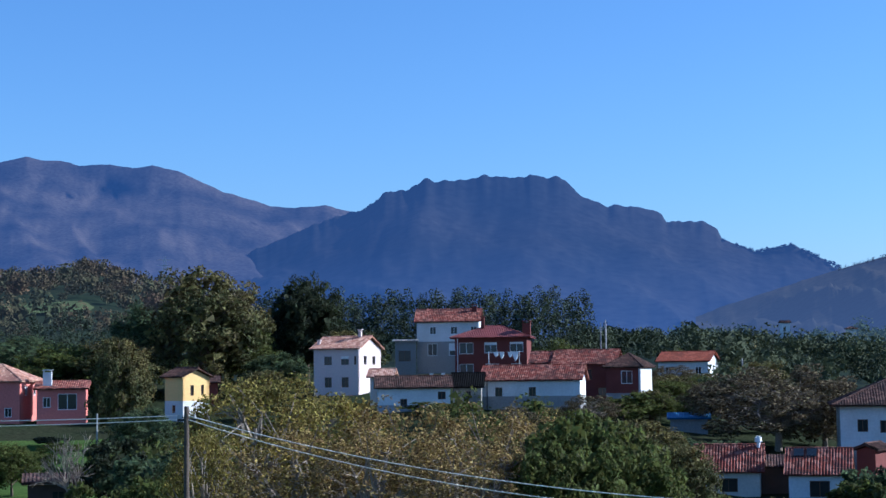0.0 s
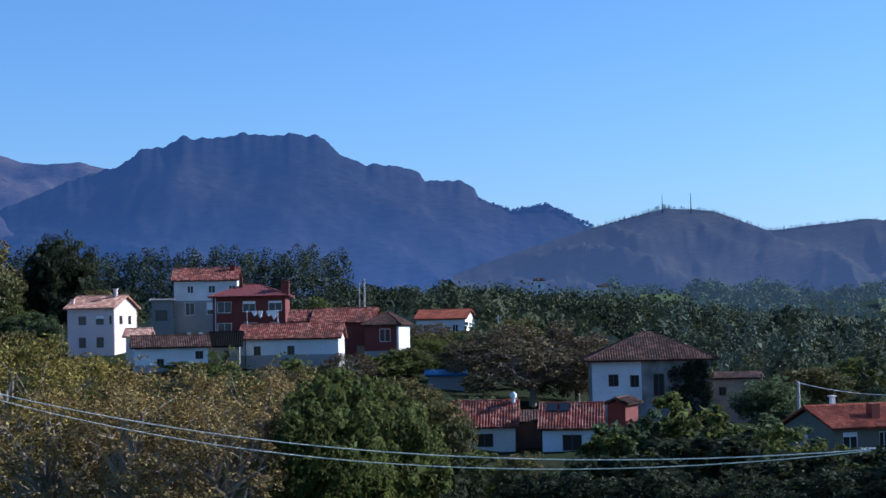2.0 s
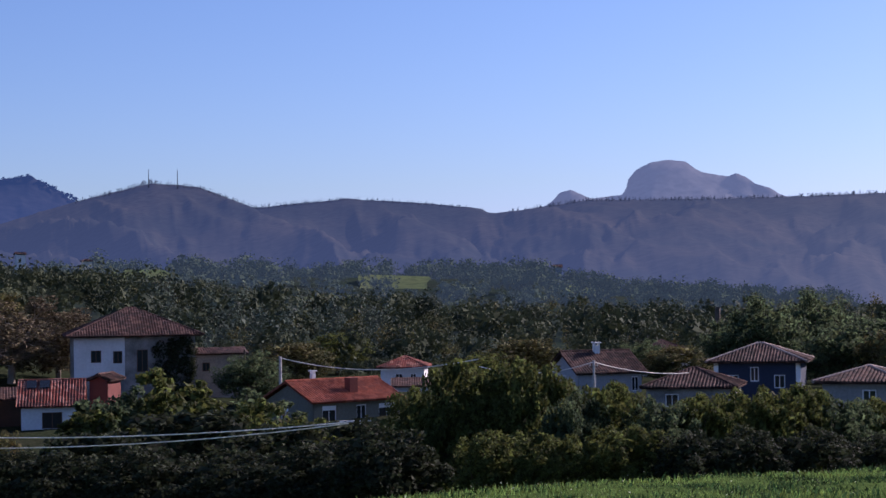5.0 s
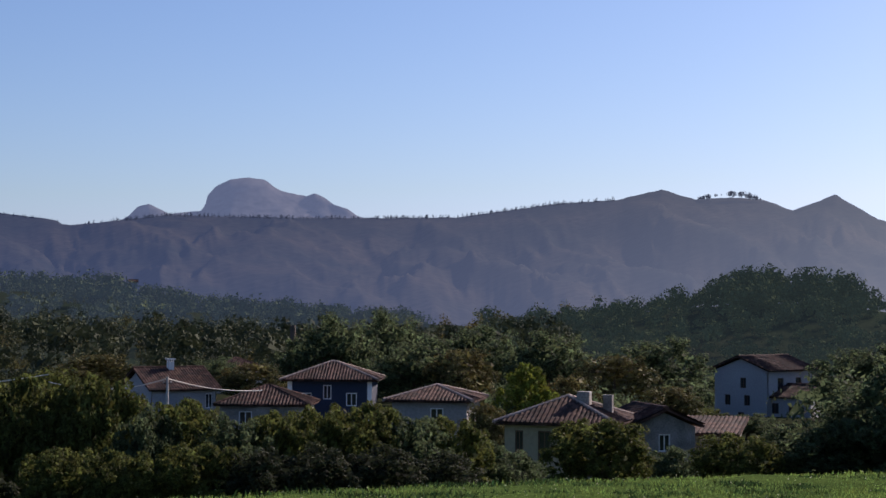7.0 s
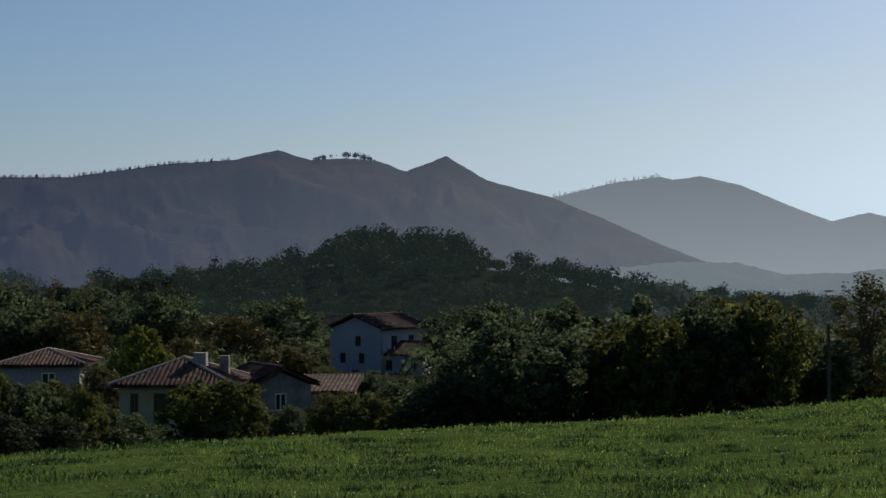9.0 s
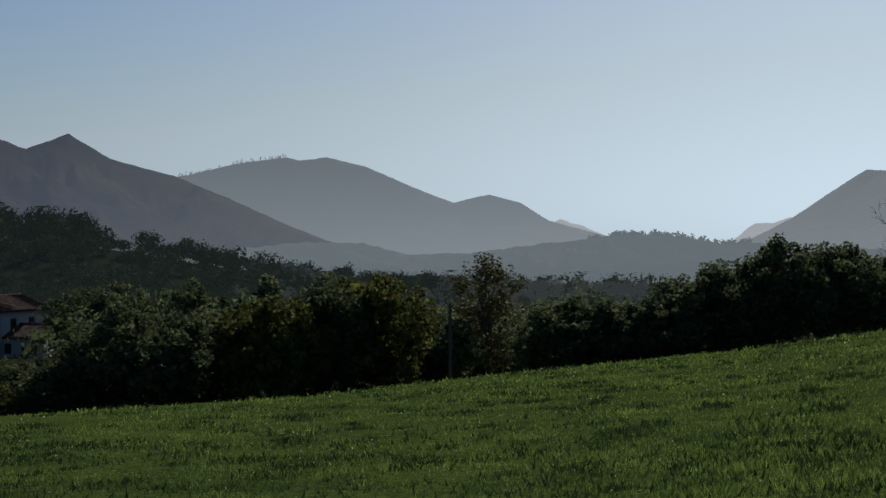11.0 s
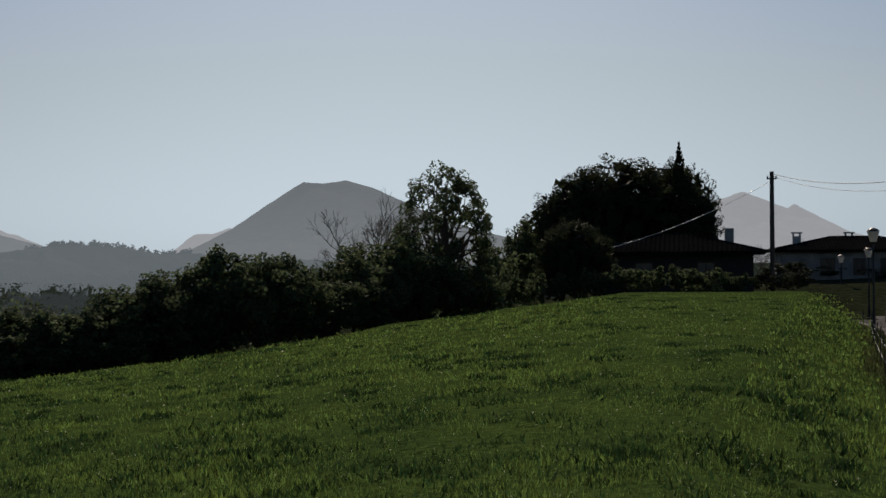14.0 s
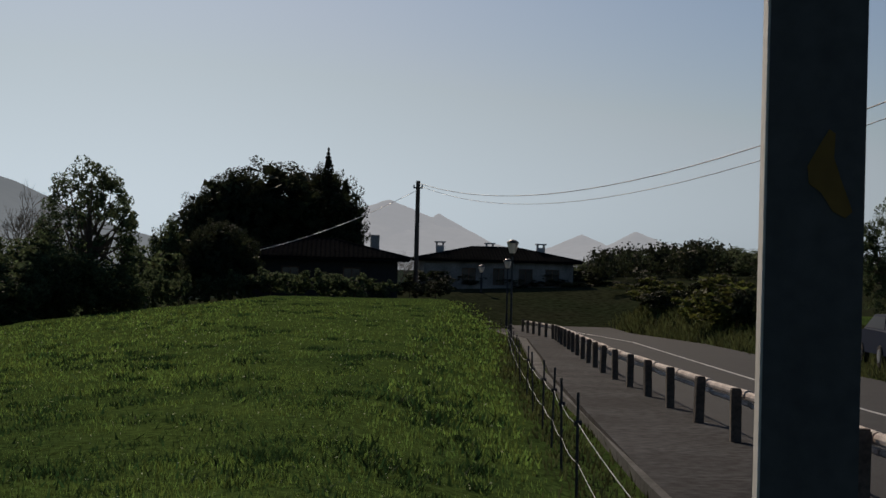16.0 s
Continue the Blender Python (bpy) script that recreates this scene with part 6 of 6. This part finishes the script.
# ---------------------------------------------------------------- posts, lamps, poles and cables
def near_post():
    c = at(108.15, 0, 2.0)
    root = thing("steel_post", Matrix.Translation((c.x, c.y, ground_z(c.x, c.y))) @ Matrix.Rotation(radians(-108.15 + 4.6), 4, "Z"), "square grey steel post with a yellow paint mark", "post")
    hw = 0.0555
    part("shaft", solid("shaft", *join(box(-hw, hw, 0, 2 * hw, -0.1, 4.2)), POST_GREY), root)
    # thin plate added so that the left side looks sunlit
    part("flange", solid("flange", *box(-hw - 0.003, -hw, 0.002, 2 * hw - 0.002, -0.08, 4.2), LIT_EDGE), root, "thin left edge painted pale as sunlit steel")
    part("base_plate", solid("base_plate", *box(-0.14, 0.14, -0.09, 0.2, 0.0, 0.03), POST_GREY), root)
    outline = [(-0.014, 1.742), (0.0, 1.768), (0.010, 1.785), (0.017, 1.78), (0.016, 1.752), (0.024, 1.728), (0.034, 1.702), (0.038, 1.69), (0.03, 1.683), (0.016, 1.69), (0.002, 1.712), (-0.012, 1.722)]
    n = len(outline)
    pts = [(x + 0.004, -0.002, z + 0.165) for x, z in outline] + [(x + 0.004, 0.001, z + 0.165) for x, z in outline]
    part("paint_mark", solid("paint_mark", pts, [tuple(range(n))] + [(i, (i + 1) % n, n + (i + 1) % n, n + i) for i in range(n)], MARK), root, "irregular yellow paint mark")


POST_GREY = material("painted_steel", (0.075, 0.075, 0.074), 0.85, spec=0.1, var=0.15, scale=6.0, bump=0.1, second=(0.05, 0.052, 0.055), amount=0.6)
# pale tone that paints sunlight on the post's left side
LIT_EDGE = material("sunlit_steel", (0.62, 0.60, 0.56), 0.7, var=0.15, scale=6.0)
MARK = material("yellow_mark", (0.13, 0.075, 0.012), 0.7, var=0.15, scale=8.0)
near_post()


def street_lamp(az, d, top_el):
    p = at(az, top_el, d)
    g = ground_z(p.x, p.y)
    h = p.z - g
    root = thing("street_lamp", Matrix.Translation((p.x, p.y, g)), "dark iron street lamp with pale glass lantern", "street lamp", "street lamps")
    part("pole", solid("pole", *join(rod((0, 0, -0.2), (0, 0, 0.8), 0.09, 0.07, 8), rod((0, 0, 0.8), (0, 0, h - 0.62), 0.05, 0.04, 8)), DARK_STEEL), root)
    lan = part("lantern", solid("lantern", *rod((0, 0, h - 0.6), (0, 0, h - 0.16), 0.13, 0.26, 12), LANTERN), root, "pale glass lantern")
    part("cap", solid("cap", *join(rod((0, 0, h - 0.16), (0, 0, h - 0.06), 0.28, 0.2, 12), rod((0, 0, h - 0.06), (0, 0, h), 0.2, 0.06, 12)), DARK_STEEL), lan)
    part("collar", solid("collar", *rod((0, 0, h - 0.68), (0, 0, h - 0.6), 0.07, 0.13, 10), DARK_STEEL), lan)


LANTERN = material("lantern_glass", (0.75, 0.74, 0.70), 0.3, var=0.05, scale=3.0, translucent=0.6)
street_lamp(98.15, 74, 0.93)
street_lamp(98.0, 106, 0.28)
street_lamp(97.12, 126, 0.06)


def utility_pole(name, label, az, d, top_el, r, mat, arm=True, base=None, fittings=True):
    p = at(az, top_el, d)
    g = ground_z(p.x, p.y)
    h = p.z - g
    root = thing(name, Matrix.Translation((p.x, p.y, g)) @ Matrix.Rotation(radians(-az), 4, "Z"), label, "pole")
    part("pole", solid("pole", *rod((0, 0, -0.5), (0, 0, h), r * 1.25, r, 8), mat), root)
    if arm:
        part("crossarm", solid("crossarm", *box(-0.28, 0.28, -0.05, 0.05, h - 0.45, h - 0.37), DARK_STEEL), root)
        for x in (-0.24, 0.24):
            part("insulator", solid("insulator", *rod((x, 0, h - 0.37), (x, 0, h - 0.24), 0.05, 0.03, 6), CONCRETE), root)
    return p


utility_pole("utility_pole", "grey wooden utility pole among the trees", -8.58, 52, -0.86, 0.075, WOOD_POST)
utility_pole("utility_pole", "dark wooden utility pole at the field's end", 94.9, 100, 2.83, 0.12, WOOD_POST)
utility_pole("utility_pole", "pale concrete pole above the bungalow", 19.9, 150, -1.85, 0.12, CONCRETE, arm=False)
utility_pole("utility_pole", "slim pole between roofs", 30.45, 112, -2.15, 0.08, CONCRETE)
utility_pole("utility_pole", "dark wooden pole in the hedge", 65.37, 63, -1.72, 0.06, WOOD_POST, arm=False)
utility_pole("utility_pole", "slim concrete pole above a shed", -11.5, 150, -1.05, 0.07, CONCRETE, arm=False)
utility_pole("mast", "tall slim pole behind the brick house", 5.33, 238, 1.75, 0.09, CONCRETE, arm=False)
utility_pole("mast", "tall slim pole behind the brick house", 5.50, 238, 1.85, 0.11, CONCRETE)
utility_pole("mast", "tall dark pole among valley trees", 34.6, 205, -0.42, 0.32, WOOD_POST, arm=False)
utility_pole("mast", "slim pole beside the ruin", 18.72, 172, -1.6, 0.12, WOOD_POST, arm=False)
utility_pole("mast", "slim pole among bushes", 10.0, 240, 0.5, 0.10, CONCRETE)
a_, b_ = at(-8.58, -1.15, 52), at(22.15, -4.1, 42)
cable("power_cable", "pale slack power cable over the trees", sag(a_, b_, 1.05), 0.015, CABLE)
cable("power_cable", "pale slack power cable over the trees", sag(a_ - Vector((0, 0, 0.12)), b_ - Vector((0, 0, 0.03)), 1.28), 0.014, CABLE)
b_ = at(-26, -0.75, 64)
cable("power_cable", "pale power cable leading off from the pole", sag(a_, b_, 0.25), 0.014, CABLE)
cable("power_cable", "pale power cable leading off from the pole", sag(a_ - Vector((0, 0, 0.12)), b_ - Vector((0, 0, 0.25)), 0.25), 0.014, CABLE)
cable("service_cable", "pale cable sagging between poles over roofs", sag(at(19.9, -1.9, 150), at(26.6, -2.05, 120), 0.9), 0.035, CABLE)
cable("service_cable", "pale cable sagging between poles over roofs", sag(at(26.6, -2.3, 118), at(30.45, -2.2, 112), 0.6), 0.03, CABLE)
cable("service_cable", "pale cable sagging between poles over roofs", sag(at(30.45, -2.2, 112), at(33.6, -2.6, 118), 0.3), 0.03, CABLE)
pt = at(94.9, 2.76, 100)
cable("line_cable", "thin dark cable hung high over the road", sag(pt, (23, -16, 7.5), 2.25), 0.016, CABLE_DARK)
cable("line_cable", "thin dark cable hung high over the road", sag(pt - Vector((0, 0, 0.12)), (23, -15.6, 7.0), 2.4), 0.011, CABLE_DARK)
cable("line_cable", "pale cable leading down to the bungalow", sag(pt - Vector((0, 0, 0.4)), at(89.4, 0.3, 90), 0.35), 0.013, CABLE)


def lattice(name, label, az, d, el0, el1, w, r, mat, arms=3):
    p0, p1 = at(az, el0, d), at(az, el1, d)
    g = ground_z(p0.x, p0.y) if d < 1500 else p0.z
    h = p1.z - g
    pieces = []
    for sx_ in (-1, 1):
        for sy_ in (-1, 1):
            pieces.append(rod((sx_ * w, sy_ * w, -1), (sx_ * w * 0.15, sy_ * w * 0.15, h), r, r * 0.6, 4))
    for k in range(8):
        t0, t1 = k / 8, (k + 1) / 8
        w0, w1 = w * (1 - 0.85 * t0), w * (1 - 0.85 * t1)
        pieces += [rod((-w0, -w0, h * t0), (w1, -w1, h * t1), r * 0.6, r * 0.6, 4), rod((w0, -w0, h * t0), (-w1, -w1, h * t1), r * 0.6, r * 0.6, 4)]
    for k in range(arms):
        z = h * (0.72 + 0.11 * k)
        pieces.append(rod((-w * 1.3, 0, z), (w * 1.3, 0, z), r * 0.8, r * 0.8, 4))
    root = thing(name, Matrix.Translation((p0.x, p0.y, g)) @ Matrix.Rotation(radians(-az), 4, "Z"), label, "pylon")
    part("frame", solid("frame", *join(*pieces), mat), root)


lattice("pylon", "grey steel lattice power pylon on the hill", -9.3, 480, 2.6, 4.13, 1.5, 0.12, STEEL)
lattice("radio_mast", "thin radio mast on the far crest", 15.6, 2780, 3.85, 4.47, 0.7, 0.45, DARK_STEEL, 0)
lattice("radio_mast", "thin radio mast on the far crest", 16.55, 2780, 3.8, 4.47, 0.7, 0.45, DARK_STEEL, 0)

# ---------------------------------------------------------------- small things
def laundry():
    c = at(1.55, 0.84, 234)
    root = thing("washing_line", Matrix.Translation((c.x, c.y, c.z - 2.2)) @ Matrix.Rotation(radians(-1.5), 4, "Z"), "white washing hung on a line before the red house", "washing line")
    for x in (0.0, 4.2):
        part("post", solid("post", *rod((x, 0, -2.5), (x, 0, 2.3), 0.04, 0.04), PAINT), root)
    part("line", solid("line", *rod((0, 0, 2.15), (4.2, 0, 2.15), 0.015, 0.015, 4), CABLE), root)
    for x0, w, hgt in ((0.6, 0.8, 0.7), (1.45, 0.7, 1.0), (2.6, 0.7, 0.8), (3.2, 0.9, 1.3)):
        v = [(x0, -0.03, 2.14), (x0 + w, 0.0, 2.14), (x0 + w * 0.85, 0.05, 2.14 - hgt * 0.7), (x0 + w * 0.5, -0.06, 2.14 - hgt), (x0 + w * 0.2, 0.03, 2.14 - hgt * 0.6)]
        n = len(v)
        v += [(x, y + 0.02, z) for x, y, z in v]
        part("cloth", solid("cloth", v, [tuple(range(n)), tuple(range(2 * n - 1, n - 1, -1))] + [(i, (i + 1) % n, n + (i + 1) % n, n + i) for i in range(n)], PAINT), root, "white hanging cloth")


laundry()
TARP = material("blue_tarp", (0.03, 0.12, 0.28), 0.5, var=0.2, scale=1.5, bump=0.3)
house("tarp_shelter", "low shelter under a blue tarpaulin", 8.2, 196, -1.48, 4.2, 3, 0.5, "shed", GREY, TARP, [], category="shelter", ridge_caps=False)


def balustrade():
    c = at(22.35, -4.05, 136)
    root = thing("balustrade", Matrix.Translation((c.x, c.y, ground_z(c.x, c.y))) @ Matrix.Rotation(radians(-22 + 14), 4, "Z"), "white concrete balustrade before the bungalow", "balustrade")
    h = c.z - ground_z(c.x, c.y)
    part("plinth", solid("plinth", *box(-2.2, 2.2, 0, 0.2, -0.4, h - 0.7), GREY), root)
    part("handrail", solid("handrail", *box(-2.2, 2.2, 0, 0.2, h - 0.1, h), PAINT), root)
    for k in range(9):
        part("baluster", solid("baluster", *rod((-2.0 + k * 0.5, 0.1, h - 0.7), (-2.0 + k * 0.5, 0.1, h - 0.1), 0.09, 0.06, 6), PAINT), root)


balustrade()


TINTED = material("tinted_glass", (0.012, 0.014, 0.016), 0.4, var=0.1, scale=1.0, spec=0.04)


def car():
    c = at(111.0, 0, 50)
    g = ground_z(c.x, c.y)
    root = thing("parked_car", Matrix.Translation((c.x, c.y, g + 0.02)) @ Matrix.Rotation(radians(-8), 4, "Z"), "dark blue hatchback parked beside the road", "car")
    paint = material("blue_car_paint", (0.012, 0.022, 0.05), 0.6, var=0.05, scale=1.0, spec=0.03)
    side = [(-2.0, 0.35), (2.0, 0.35), (2.05, 0.75), (1.9, 0.92), (1.0, 1.02), (0.4, 1.45), (-1.3, 1.5), (-1.95, 1.0), (-2.05, 0.7)]
    n = len(side)
    v = []
    for yy, inset in ((-0.86, 1.0), (0.86, 1.0)):
        for x, z in side:
            v.append((x, yy * (0.78 if z > 1.2 else 1.0), z))
    part("body", solid("body", v, [tuple(range(n)), tuple(range(2 * n - 1, n - 1, -1))] + [(i, n + i, n + (i + 1) % n, (i + 1) % n) for i in range(n)], paint), root)
    for x in (-1.25, 1.25):
        for y in (-0.8, 0.8):
            wh = part("wheel", solid("wheel", *rod((x, y - 0.1, 0.31), (x, y + 0.1, 0.31), 0.31, 0.31, 16), DARK), root)
            part("rim", solid("rim", *rod((x, y - 0.115, 0.31), (x, y + 0.115, 0.31), 0.19, 0.19, 12), STEEL), wh)
    for y in (-0.80, 0.80):
        q = [(0.75, y, 1.07), (0.4, y * 0.86, 1.38), (-1.2, y * 0.86, 1.4), (-1.6, y, 1.07)]
        q2 = [(x, yy * 1.06, z) for x, yy, z in q]
        part("side_window", solid("side_window", q + q2, [(0, 1, 2, 3), (7, 6, 5, 4), (0, 4, 5, 1), (1, 5, 6, 2), (2, 6, 7, 3), (3, 7, 4, 0)], TINTED), root)
    for x, s in ((2.0, 1), (-2.0, -1)):
        for y in (-0.6, 0.6):
            part("headlight" if s > 0 else "tail_light", solid("light_unit", *box(x - 0.08, x + 0.08, y - 0.18, y + 0.18, 0.66, 0.82), PAINT if s > 0 else RED_SHEET), root)


car()
